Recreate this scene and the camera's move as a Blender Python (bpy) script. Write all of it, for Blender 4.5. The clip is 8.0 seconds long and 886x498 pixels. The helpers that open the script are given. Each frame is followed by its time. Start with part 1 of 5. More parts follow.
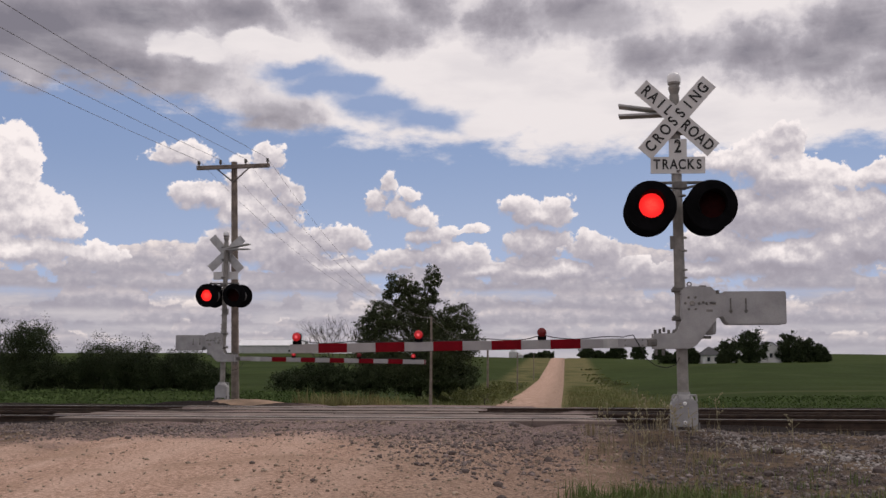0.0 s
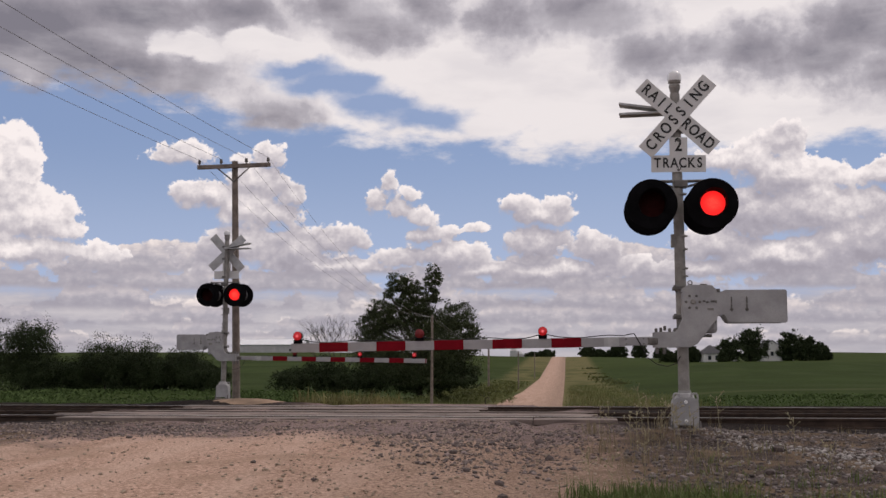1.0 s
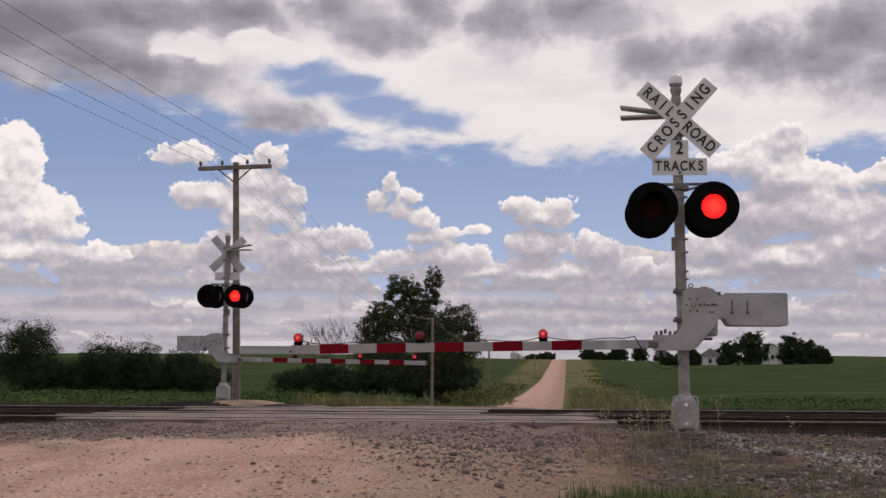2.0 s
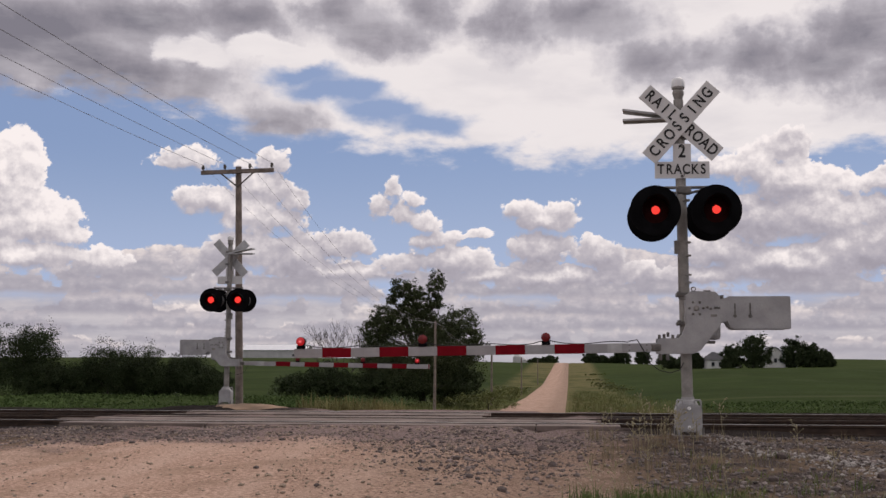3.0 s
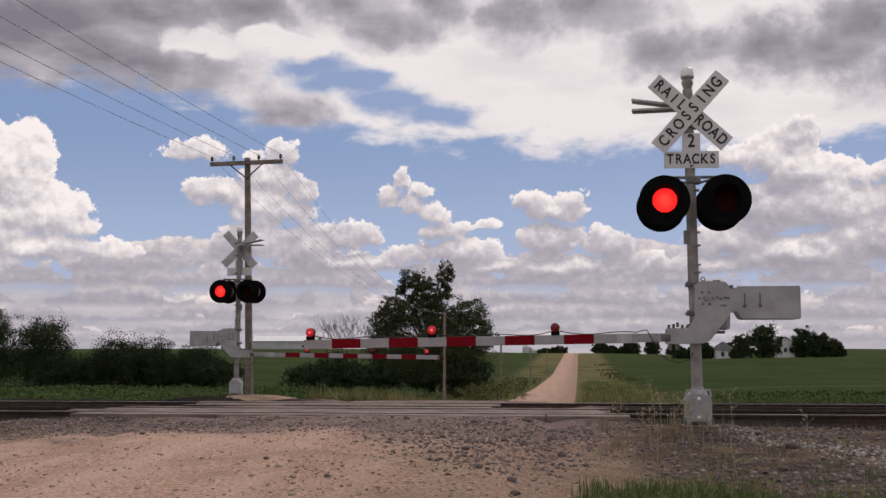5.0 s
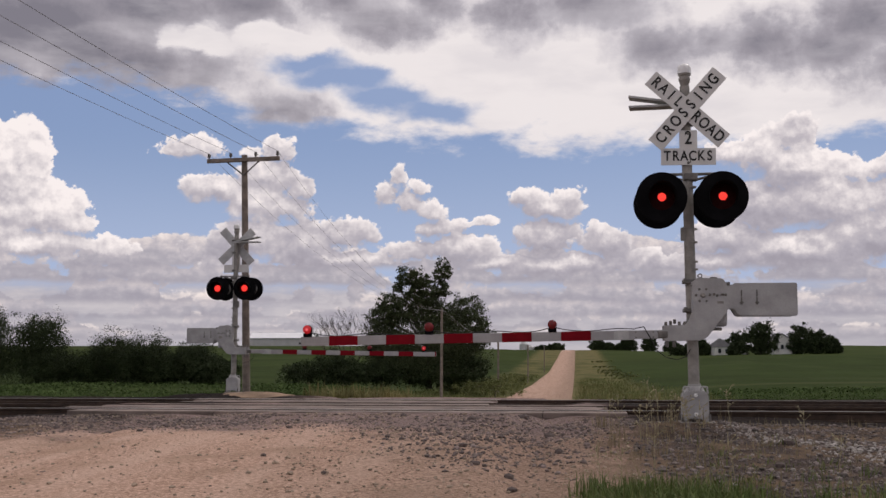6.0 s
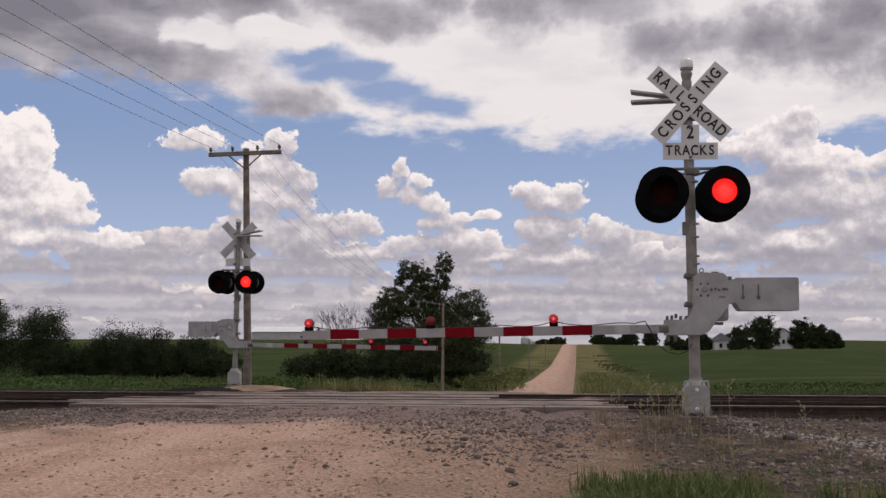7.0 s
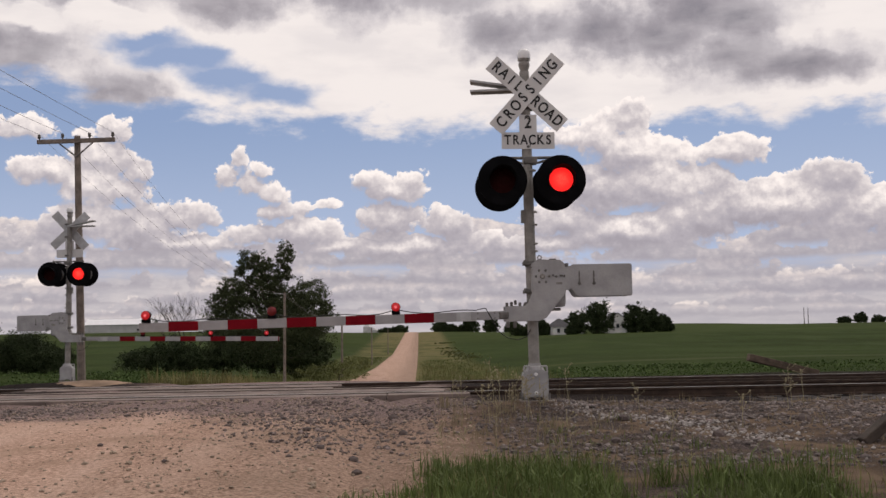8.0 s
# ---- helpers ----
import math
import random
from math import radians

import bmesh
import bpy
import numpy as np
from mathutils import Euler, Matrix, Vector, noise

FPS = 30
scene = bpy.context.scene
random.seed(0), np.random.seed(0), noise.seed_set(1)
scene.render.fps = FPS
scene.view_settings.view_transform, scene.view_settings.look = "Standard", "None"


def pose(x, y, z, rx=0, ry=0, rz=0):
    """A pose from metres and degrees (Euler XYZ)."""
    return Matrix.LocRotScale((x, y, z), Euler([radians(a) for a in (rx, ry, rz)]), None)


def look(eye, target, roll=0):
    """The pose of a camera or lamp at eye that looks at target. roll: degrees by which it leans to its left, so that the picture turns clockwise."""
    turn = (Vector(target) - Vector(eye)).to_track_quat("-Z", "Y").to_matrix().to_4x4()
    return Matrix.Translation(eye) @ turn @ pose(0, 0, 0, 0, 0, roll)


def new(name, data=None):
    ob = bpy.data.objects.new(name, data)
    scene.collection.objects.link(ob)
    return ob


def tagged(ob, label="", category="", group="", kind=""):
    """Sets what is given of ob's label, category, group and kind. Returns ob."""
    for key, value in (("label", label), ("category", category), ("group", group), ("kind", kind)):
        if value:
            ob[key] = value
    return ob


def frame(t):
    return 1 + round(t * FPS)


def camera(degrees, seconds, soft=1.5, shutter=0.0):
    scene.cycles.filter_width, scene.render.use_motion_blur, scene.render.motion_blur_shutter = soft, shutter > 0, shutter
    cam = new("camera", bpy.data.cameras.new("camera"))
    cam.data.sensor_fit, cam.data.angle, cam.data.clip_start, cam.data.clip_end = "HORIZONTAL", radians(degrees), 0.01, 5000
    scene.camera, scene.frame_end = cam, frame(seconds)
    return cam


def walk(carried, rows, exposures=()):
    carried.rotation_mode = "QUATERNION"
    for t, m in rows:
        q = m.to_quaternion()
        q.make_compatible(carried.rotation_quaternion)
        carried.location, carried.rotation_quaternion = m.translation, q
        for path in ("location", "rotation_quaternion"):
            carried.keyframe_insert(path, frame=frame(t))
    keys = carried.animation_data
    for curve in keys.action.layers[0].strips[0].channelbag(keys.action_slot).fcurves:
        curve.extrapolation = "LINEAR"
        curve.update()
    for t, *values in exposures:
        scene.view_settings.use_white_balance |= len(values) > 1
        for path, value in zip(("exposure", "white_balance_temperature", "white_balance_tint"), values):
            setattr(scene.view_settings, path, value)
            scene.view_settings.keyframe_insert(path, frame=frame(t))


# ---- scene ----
cam = camera(42.4, 8.0)

# ---- camera: it stands still by the road and turns; z = 0 is the ground under it ----
TURN = 6.1          # the camera looks this far left of the road's line
EYE = (0.0, 0.0, 1.55)


def turned(yaw, pitch, roll):
    return pose(*EYE, 90 + pitch, roll, TURN + yaw)


walk(cam, [
    (0.0, turned(0.0, 5.2, 0.0)), (0.5, turned(0.067, 5.126, -0.05)), (1.0, turned(0.046, 5.147, 0.1)),
    (1.5, turned(0.005, 5.191, -0.06)), (3.0, turned(0.197, 5.436, -0.05)), (3.5, turned(0.38, 5.524, 0.07)),
    (4.0, turned(0.557, 5.326, 0.0)), (4.5, turned(0.694, 5.116, 0.1)), (6.0, turned(0.523, 4.818, 0.12)),
    (6.5, turned(0.49, 4.752, 0.2)), (7.0, turned(0.589, 4.518, 0.0)), (7.5, turned(0.417, 4.168, 0.15)),
    (7.6, turned(-0.03, 4.11, 0.2)), (7.7, turned(-0.65, 4.06, 0.3)), (7.8, turned(-2.18, 4.0, 0.5)),
    (7.9, turned(-4.45, 3.94, 0.75)), (8.0, turned(-7.281, 3.887, 1.02))],
    [(0.0, -0.03, 6600, 15), (7.5, -0.03, 6600, 15), (8.0, 0.06, 6800, 14)])

# ---- light ----
SUN_EL, SUN_AZ = 52.0, 35.0      # degrees; azimuth clockwise from the road's line (+y)
sun = new("sun", bpy.data.lights.new("sun", "SUN"))
sun.data.energy, sun.data.angle, sun.data.color = 0.9, radians(12), (1.0, 0.95, 0.88)
sun.matrix_world = look((0, 0, 0), (-math.sin(radians(SUN_AZ)) * math.cos(radians(SUN_EL)),
                                    -math.cos(radians(SUN_AZ)) * math.cos(radians(SUN_EL)), -math.sin(radians(SUN_EL))))
scene.view_settings.exposure = 0.0


class Net:
    """Short hand for node trees."""

    def __init__(self, tree):
        self.t = tree

    def node(self, kind, **props):
        n = self.t.nodes.new(kind)
        for k, v in props.items():
            setattr(n, k, v)
        return n

    def put(self, sock, v):
        if isinstance(v, bpy.types.NodeSocket):
            self.t.links.new(v, sock)
        elif v is not None:
            sock.default_value = v

    def math(self, op, a, b=None, c=None, clamp=False):
        n = self.node("ShaderNodeMath", operation=op, use_clamp=clamp)
        for s, v in zip(n.inputs, (a, b, c)):
            self.put(s, v)
        return n.outputs[0]

    def vec(self, op, a, b=None, c=None):
        n = self.node("ShaderNodeVectorMath", operation=op)
        for s, v in zip(n.inputs, (a, b, c)):
            self.put(s, v)
        return n.outputs["Value" if op in ("LENGTH", "DOT_PRODUCT", "DISTANCE") else "Vector"]

    def noise(self, vec, scale, detail=4.0, rough=0.55, out=0, lac=2.0):
        n = self.node("ShaderNodeTexNoise")
        self.put(n.inputs["Vector"], vec)
        n.inputs["Scale"].default_value, n.inputs["Detail"].default_value = scale, detail
        n.inputs["Roughness"].default_value, n.inputs["Lacunarity"].default_value = rough, lac
        return n.outputs[out]

    def step(self, v, lo, hi, a=0.0, b=1.0):
        n = self.node("ShaderNodeMapRange", interpolation_type="SMOOTHSTEP")
        for s, x in zip(n.inputs, (v, lo, hi, a, b)):
            self.put(s, x)
        return n.outputs[0]

    def mix(self, f, a, b, blend="MIX"):
        n = self.node("ShaderNodeMix", data_type="RGBA", blend_type=blend)
        n.clamp_factor = True
        for s, x in zip((n.inputs[0], n.inputs[6], n.inputs[7]), (f, a, b)):
            self.put(s, (*x, 1.0) if isinstance(x, tuple) and len(x) == 3 else x)
        return n.outputs[2]

    def ramp(self, f, stops):
        n = self.node("ShaderNodeValToRGB")
        e = n.color_ramp.elements
        while len(e) < len(stops):
            e.new(0.5)
        for el, (p, c) in zip(e, stops):
            el.position, el.color = p, (*c, 1.0)
        self.put(n.inputs[0], f)
        return n.outputs[0]

    def xyz(self, x, y, z=0.0):
        n = self.node("ShaderNodeCombineXYZ")
        for s, v in zip(n.inputs, (x, y, z)):
            self.put(s, v)
        return n.outputs[0]

    def split(self, v):
        n = self.node("ShaderNodeSeparateXYZ")
        self.put(n.inputs[0], v)
        return n.outputs


# cumulus heaps in the sky: azimuth from the road's line, elevation, half width, half height, in degrees
HEAPS_WEST = [
    (-28.6, 8.0, 2.83, 2.69), (-27.0, 8.9, 1.36, 1.93), (-25.9, 6.4, 2.04, 1.42), (-29.8, 6.4, 3.4, 3.4), (-25.1, 5.9, 1.19, 1.02),
    (-26.8, 4.8, 3.12, 0.79), (-22.9, 4.7, 1.19, 0.51), (-18.9, 9.7, 1.19, 0.57), (-20.1, 9.5, 0.96, 0.23), (-14.9, 9.7, 0.77, 0.57),
    (-16.1, 9.6, 0.51, 0.34), (-15.4, 8.4, 1.47, 0.96), (-17.9, 7.7, 1.76, 0.77), (-15.8, 7.0, 1.7, 1.28), (-13.7, 7.8, 0.74, 0.68),
    (-14.0, 6.7, 0.74, 0.74), (-16.2, 5.2, 1.98, 1.13), (-19.2, 4.6, 0.28, 0.57), (-18.1, 4.3, 0.51, 0.57), (-11.7, 5.5, 1.76, 0.74),
    (-13.4, 4.9, 1.7, 1.19), (-10.6, 5.7, 0.74, 0.68), (-12.3, 4.3, 3.69, 0.45)]
HEAPS_MIDDLE = [
    (-8.8, 8.4, 0.37, 0.45), (-9.4, 7.6, 0.48, 0.51), (-7.8, 7.8, 0.68, 0.37), (-8.2, 7.1, 0.68, 0.45), (-7.1, 6.6, 0.79, 0.57),
    (-7.1, 5.8, 0.74, 0.51), (-6.3, 5.8, 0.62, 0.4), (-5.7, 4.8, 1.81, 0.74), (-8.3, 4.7, 0.96, 0.51), (-4.3, 4.2, 2.27, 0.45),
    (-4.9, 6.2, 0.91, 0.17), (-2.3, 7.3, 0.91, 0.43), (-0.3, 7.4, 0.74, 0.4), (-1.2, 6.8, 1.76, 0.57), (-0.1, 5.6, 0.51, 0.45),
    (-1.5, 5.4, 1.42, 1.02), (1.5, 5.1, 1.3, 0.85), (3.3, 4.2, 1.25, 0.62), (-0.4, 4.0, 3.69, 0.57)]
HEAPS_EAST = [
    (10.7, 10.1, 1.13, 0.96), (7.6, 9.3, 1.13, 0.62), (9.2, 9.2, 1.3, 1.08), (10.8, 8.4, 1.98, 1.36), (9.1, 6.7, 2.38, 1.3), (7.6, 5.1, 2.38, 1.13),
    (11.9, 6.8, 2.55, 1.47), (14.3, 6.7, 1.25, 1.13), (13.9, 5.1, 2.55, 1.42), (10.5, 4.5, 4.54, 1.02), (15.7, 8.3, 1.7, 0.85),
    (13.2, 8.3, 0.91, 0.62), (6.5, 4.0, 2.55, 0.57), (18.0, 5.6, 4.25, 1.42), (20.2, 6.6, 1.7, 0.91), (22.1, 5.1, 3.12, 1.42)]
# dark bottoms of the high cloud sheet, its bright breaks and the blue gap in it
GLOOM_WEST = [
    (-29.1, 13.9, 3.12, 1.19), (-27.1, 15.2, 4.25, 1.42), (-24.2, 14.1, 3.12, 1.42), (-26.5, 12.1, 2.27, 0.45), (-21.8, 13.5, 2.27, 1.02),
    (-21.6, 16.2, 3.4, 1.02), (-18.4, 13.2, 1.81, 0.85), (-15.0, 11.7, 1.53, 0.57), (-16.7, 16.6, 2.55, 1.02), (-9.5, 16.1, 1.98, 0.85),
    (-7.2, 17.0, 1.42, 0.96), (-11.8, 17.1, 1.42, 0.74)]
GLOOM_EAST = [
    (-3.0, 16.6, 1.19, 1.08), (1.2, 16.7, 2.55, 0.96), (4.4, 14.5, 1.59, 0.91), (6.9, 14.7, 1.59, 0.57), (9.5, 14.7, 1.98, 0.91),
    (12.1, 14.0, 2.55, 1.13), (14.2, 15.3, 1.98, 1.7), (15.4, 12.8, 2.27, 0.85), (18.8, 12.2, 3.12, 0.74), (15.7, 14.7, 2.55, 1.13)]
BREAKS = [
    (-20.2, 15.0, 0.4, 0.62), (-18.9, 15.0, 1.25, 0.62), (-18.0, 14.3, 0.62, 0.34), (-25.1, 12.6, 0.57, 0.28), (-15.5, 15.3, 1.7, 0.51)]
GAP = [
    (-13.4, 14.0, 1.47, 0.37), (-11.5, 13.2, 1.87, 0.57), (-9.2, 12.2, 1.7, 0.57), (-6.7, 11.6, 1.3, 0.45)]


def blobs(n, q, shapes, blend):
    """Signed distance in degrees to a set of ellipses, negative inside."""
    best = None
    for az, el, rx, ry in shapes:
        r = (rx * ry) ** 0.5
        d = n.vec("LENGTH", n.vec("MULTIPLY_ADD", q, (1 / rx, 1 / ry, 0.0), (-az / rx, -el / ry, 0.0)))
        d = n.math("MULTIPLY_ADD", d, r, -r)
        best = d if best is None else n.math("SMOOTH_MIN", best, d, blend)
    return best


def cloud_group():
    """Depth inside the cumulus heaps at a place of the sky (azimuth, elevation in degrees), broad and billowed."""
    g = bpy.data.node_groups.new("cumulus_field", "ShaderNodeTree")
    g.interface.new_socket("place", in_out="INPUT", socket_type="NodeSocketVector")
    g.interface.new_socket("broad", in_out="OUTPUT", socket_type="NodeSocketFloat")
    g.interface.new_socket("field", in_out="OUTPUT", socket_type="NodeSocketFloat")
    n = Net(g)
    place = n.node("NodeGroupInput").outputs[0]
    w2 = n.vec("SUBTRACT", n.noise(place, 0.9, 7.0, 0.62, 1), (0.5, 0.5, 0.5))
    q = n.vec("MULTIPLY_ADD", w2, (1.7, 1.2, 0.0), place)
    inside = n.math("MULTIPLY", blobs(n, q, HEAPS_WEST + HEAPS_MIDDLE + HEAPS_EAST, 0.30), -1.0)
    inside = n.math("ADD", inside, 0.10)
    # away from the road's end of the sky the heaps follow chance
    s = n.split(place)
    side = n.step(n.math("ABSOLUTE", n.math("ADD", s[0], 1.0)), 29.0, 36.0)
    wild = n.math("MULTIPLY_ADD", n.noise(place, 0.13, 3.0, 0.55), 5.0, -2.6)
    inside = n.math("MAXIMUM", inside, n.math("ADD", wild, n.math("MULTIPLY_ADD", side, 4.0, -4.0)))
    inside = n.math("MAXIMUM", inside, -1.5)
    soft = n.vec("MULTIPLY_ADD", n.noise(place, 1.6, 3.0, 0.55, 1), (0.4, 0.3, 0.0), place)
    fine = n.math("MULTIPLY_ADD", n.noise(place, 1.5, 8.0, 0.65), 0.7, -0.35)
    for scale, amount in ((0.9, 0.26), (2.0, 0.20), (4.6, 0.10)):
        v = n.node("ShaderNodeTexVoronoi", voronoi_dimensions="2D")
        n.put(v.inputs["Vector"], soft)
        v.inputs["Scale"].default_value = scale
        fine = n.math("MULTIPLY_ADD", n.math("SUBTRACT", 0.42, v.outputs[0]), amount, fine)
    out = n.node("NodeGroupOutput")
    n.put(out.inputs[0], inside)
    n.put(out.inputs[1], n.math("ADD", inside, fine))
    return g


def make_sky():
    world = bpy.data.worlds.new("sky")
    scene.world = world
    world.use_nodes = True
    world.cycles.sampling_method, world.cycles.sample_map_resolution = "MANUAL", 512
    n = Net(world.node_tree)
    back = n.t.nodes["Background"]
    sky = n.node("ShaderNodeTexSky", sky_type="NISHITA", sun_disc=False)
    sky.sun_elevation, sky.sun_rotation = radians(SUN_EL), radians(SUN_AZ)
    way = n.split(n.node("ShaderNodeTexCoord").outputs["Generated"])
    az = n.math("MULTIPLY", n.math("ARCTAN2", way[0], way[1]), 180 / math.pi)
    el = n.math("MULTIPLY", n.math("ARCSINE", way[2]), 180 / math.pi)
    place = n.xyz(az, el)
    group = cloud_group()

    def field(p):
        k = n.node("ShaderNodeGroup", node_tree=group)
        n.put(k.inputs[0], p)
        return k.outputs

    here = field(place)
    over = field(n.vec("ADD", place, (0.10, 0.42, 0.0)))
    billow = n.math("SUBTRACT", n.math("SUBTRACT", here[1], here[0]), n.math("SUBTRACT", over[1], over[0]))
    rise = n.math("SUBTRACT", here[0], over[0])
    under = n.math("MULTIPLY", n.math("MINIMUM", rise, 0.0), -1.0)
    dense = n.step(here[1], n.math("MULTIPLY_ADD", under, -0.2, -0.06), n.math("MULTIPLY_ADD", under, 1.5, 0.10))
    patch = n.noise(n.vec("MULTIPLY", place, (0.7, 1.3, 1.0)), 0.38, 5.0, 0.55)
    lit = n.math("MULTIPLY_ADD", rise, 0.42, 0.40)
    lit = n.math("MULTIPLY_ADD", billow, 0.6, lit)
    lit = n.math("ADD", lit, n.math("MULTIPLY", n.step(here[1], 0.42, 0.02, 0.0, 0.26), n.step(rise, -0.1, 0.25)))
    lit = n.math("ADD", lit, n.math("MULTIPLY_ADD", patch, 1.1, -0.55))
    lit = n.math("ADD", lit, n.step(el, 3.6, 9.0, -0.06, 0.12))
    lit = n.math("ADD", lit, n.step(az, -19.0, -24.0, 0.0, 0.26))
    heap = n.ramp(lit, [(0.0, (4.5, 4.3, 4.9)), (0.28, (5.4, 5.2, 5.8)), (0.5, (6.7, 6.4, 6.8)), (0.70, (8.9, 8.5, 8.6)), (0.95, (11.8, 11.2, 10.9))])

    # rows of far flat-bottomed clouds along the horizon, the farthest first: base, height, breadth, share of gaps
    puff = n.math("MULTIPLY_ADD", n.noise(n.vec("MULTIPLY", place, (1.0, 1.5, 1.0)), 1.5, 7.0, 0.62), 1.6, -0.8)
    for scale, amount in ((1.5, 0.45), (3.4, 0.25)):
        c = n.node("ShaderNodeTexVoronoi", voronoi_dimensions="2D")
        n.put(c.inputs["Vector"], n.vec("MULTIPLY_ADD", n.noise(place, 1.6, 3.0, 0.55, 1), (0.4, 0.3, 0.0), place))
        c.inputs["Scale"].default_value = scale
        puff = n.math("MULTIPLY_ADD", n.math("SUBTRACT", 0.42, c.outputs[0]), amount, puff)
    drift = n.math("MULTIPLY_ADD", n.noise(place, 0.8, 7.0, 0.62), 3.2, n.math("ADD", az, -1.6))
    mist = n.noise(n.vec("MULTIPLY", place, (0.25, 1.0, 1.0)), 0.9, 6.0, 0.6)
    bands = n.mix(n.step(mist, 0.35, 0.65), (5.3, 5.2, 5.8), (7.3, 7.0, 7.2))
    low_on = n.step(n.math("MULTIPLY_ADD", mist, -2.0, el), 2.6, 1.4)
    for k, (base, tall, wide, gaps) in enumerate(((0.3, 0.5, 0.42, 0.30), (0.8, 0.75, 0.34, 0.32), (1.4, 0.95, 0.28, 0.34), (2.15, 1.15, 0.23, 0.34), (3.0, 1.4, 0.20, 0.33), (3.8, 1.5, 0.17, 0.36))):
        swell = n.noise(n.xyz(n.math("MULTIPLY", drift, wide), n.math("MULTIPLY", el, 0.25), 5.0 + 3.0 * k), 1.0, 2.0, 0.55)
        sag = n.noise(n.xyz(n.math("MULTIPLY", drift, wide * 0.8), 2.0, 9.0 + 3.0 * k), 1.0, 3.0, 0.55)
        up = n.math("SUBTRACT", el, n.math("MULTIPLY_ADD", sag, 0.8 * tall, base - 0.4 * tall))
        top = n.math("MULTIPLY", n.step(swell, gaps, gaps + 0.30), tall * 1.5)
        inside = n.math("MULTIPLY_ADD", puff, 0.55 * tall, n.math("SUBTRACT", top, up))
        on = n.math("MULTIPLY", n.step(inside, -0.02, 0.22 * tall + 0.04), n.step(n.math("MULTIPLY_ADD", puff, 0.12, up), -0.22 * tall, 0.16 * tall))
        tone = n.math("MULTIPLY_ADD", puff, 0.46, n.math("MULTIPLY_ADD", up, 0.58 / tall, 0.08))
        tone = n.math("ADD", tone, n.math("MULTIPLY_ADD", mist, 0.5, -0.25))
        shade = n.ramp(tone, [(0.06, (4.6, 4.4, 5.0)), (0.28, (5.4, 5.2, 5.7)), (0.46, (6.9, 6.5, 6.8)), (0.62, (9.0, 8.3, 8.1)), (0.85, (11.6, 10.6, 9.9))])
        bands = n.mix(n.math("MULTIPLY", on, 0.92), bands, shade)
        low_on = n.math("MAXIMUM", low_on, on)
    bands = n.mix(n.step(el, 1.6, 0.1, 0.0, 0.45), bands, (5.7, 5.5, 5.9))

    # the high sheet: white, with dark drifting bottoms and a blue gap
    hi_p = n.xyz(n.math("MULTIPLY", az, 0.085), n.math("MULTIPLY", el, 0.22), 7.0)
    high = n.noise(hi_p, 1.3, 8.0, 0.58)
    streak = n.noise(n.vec("MULTIPLY", place, (0.45, 1.0, 1.0)), 0.7, 7.0, 0.6)
    edge = n.math("ADD", n.step(az, -21.0, -15.5, 12.5, 11.0), n.step(az, -16.0, 1.0, 0.0, -1.1))
    above = n.math("ADD", n.math("SUBTRACT", el, edge), n.math("MULTIPLY_ADD", streak, 4.4, -2.2))
    sheet_on = n.step(above, -0.55, 0.75)
    w = n.vec("SUBTRACT", n.noise(n.vec("MULTIPLY", place, (0.6, 1.0, 1.0)), 0.5, 6.0, 0.58, 1), (0.5, 0.5, 0.5))
    gap_q = n.vec("MULTIPLY_ADD", w, (4.5, 2.2, 0.0), place)
    sheet_on = n.math("MULTIPLY", sheet_on, n.step(blobs(n, gap_q, GAP, 0.9), -0.25, 0.75, 0.06, 1.0))
    q = n.vec("MULTIPLY_ADD", w, (3.2, 1.7, 0.0), place)
    dark = blobs(n, q, GLOOM_WEST + GLOOM_EAST, 0.4)
    away = n.step(el, 18.0, 24.0)
    dark = n.math("MINIMUM", dark, n.math("ADD", n.math("MULTIPLY_ADD", high, -8.0, 5.0), n.math("MULTIPLY_ADD", away, -8.0, 8.0)))
    glint = n.step(blobs(n, q, BREAKS, 0.3), 0.3, -0.35, 0.0, 1.5)
    dark = n.math("ADD", dark, glint)
    dark = n.math("ADD", dark, n.math("MULTIPLY_ADD", n.noise(place, 0.5, 8.0, 0.62), 3.2, -1.6))
    west = n.step(az, -16.0, -26.0, 0.0, -0.7)
    dark = n.math("ADD", dark, west)
    sheet = n.ramp(n.math("MULTIPLY_ADD", dark, 0.24, 0.5), [(0.06, (2.7, 2.6, 3.0)), (0.34, (4.1, 3.9, 4.3)), (0.50, (5.6, 5.4, 5.8)), (0.62, (8.2, 7.9, 8.1)), (0.80, (10.7, 10.3, 10.1))])
    veil = n.noise(n.vec("MULTIPLY", place, (0.25, 0.8, 1.0)), 0.6, 6.0, 0.55)
    sheet = n.mix(n.step(veil, 0.42, 0.68, 0.0, 0.4), sheet, (7.8, 7.6, 7.9))

    # deeper blue between the clouds, as thick clouds stand over it
    blue = n.mix(0.72, sky.outputs[0], (2.9, 4.2, 7.2))
    blue = n.mix(n.step(el, 11.0, 2.0), blue, (5.0, 6.3, 8.8))
    col = n.mix(n.math("MULTIPLY", sheet_on, 0.97), blue, sheet)
    col = n.mix(n.math("MULTIPLY", low_on, 0.97), col, bands)
    col = n.mix(dense, col, heap)
    n.put(back.inputs[0], col)
    back.inputs[1].default_value = 0.08


make_sky()


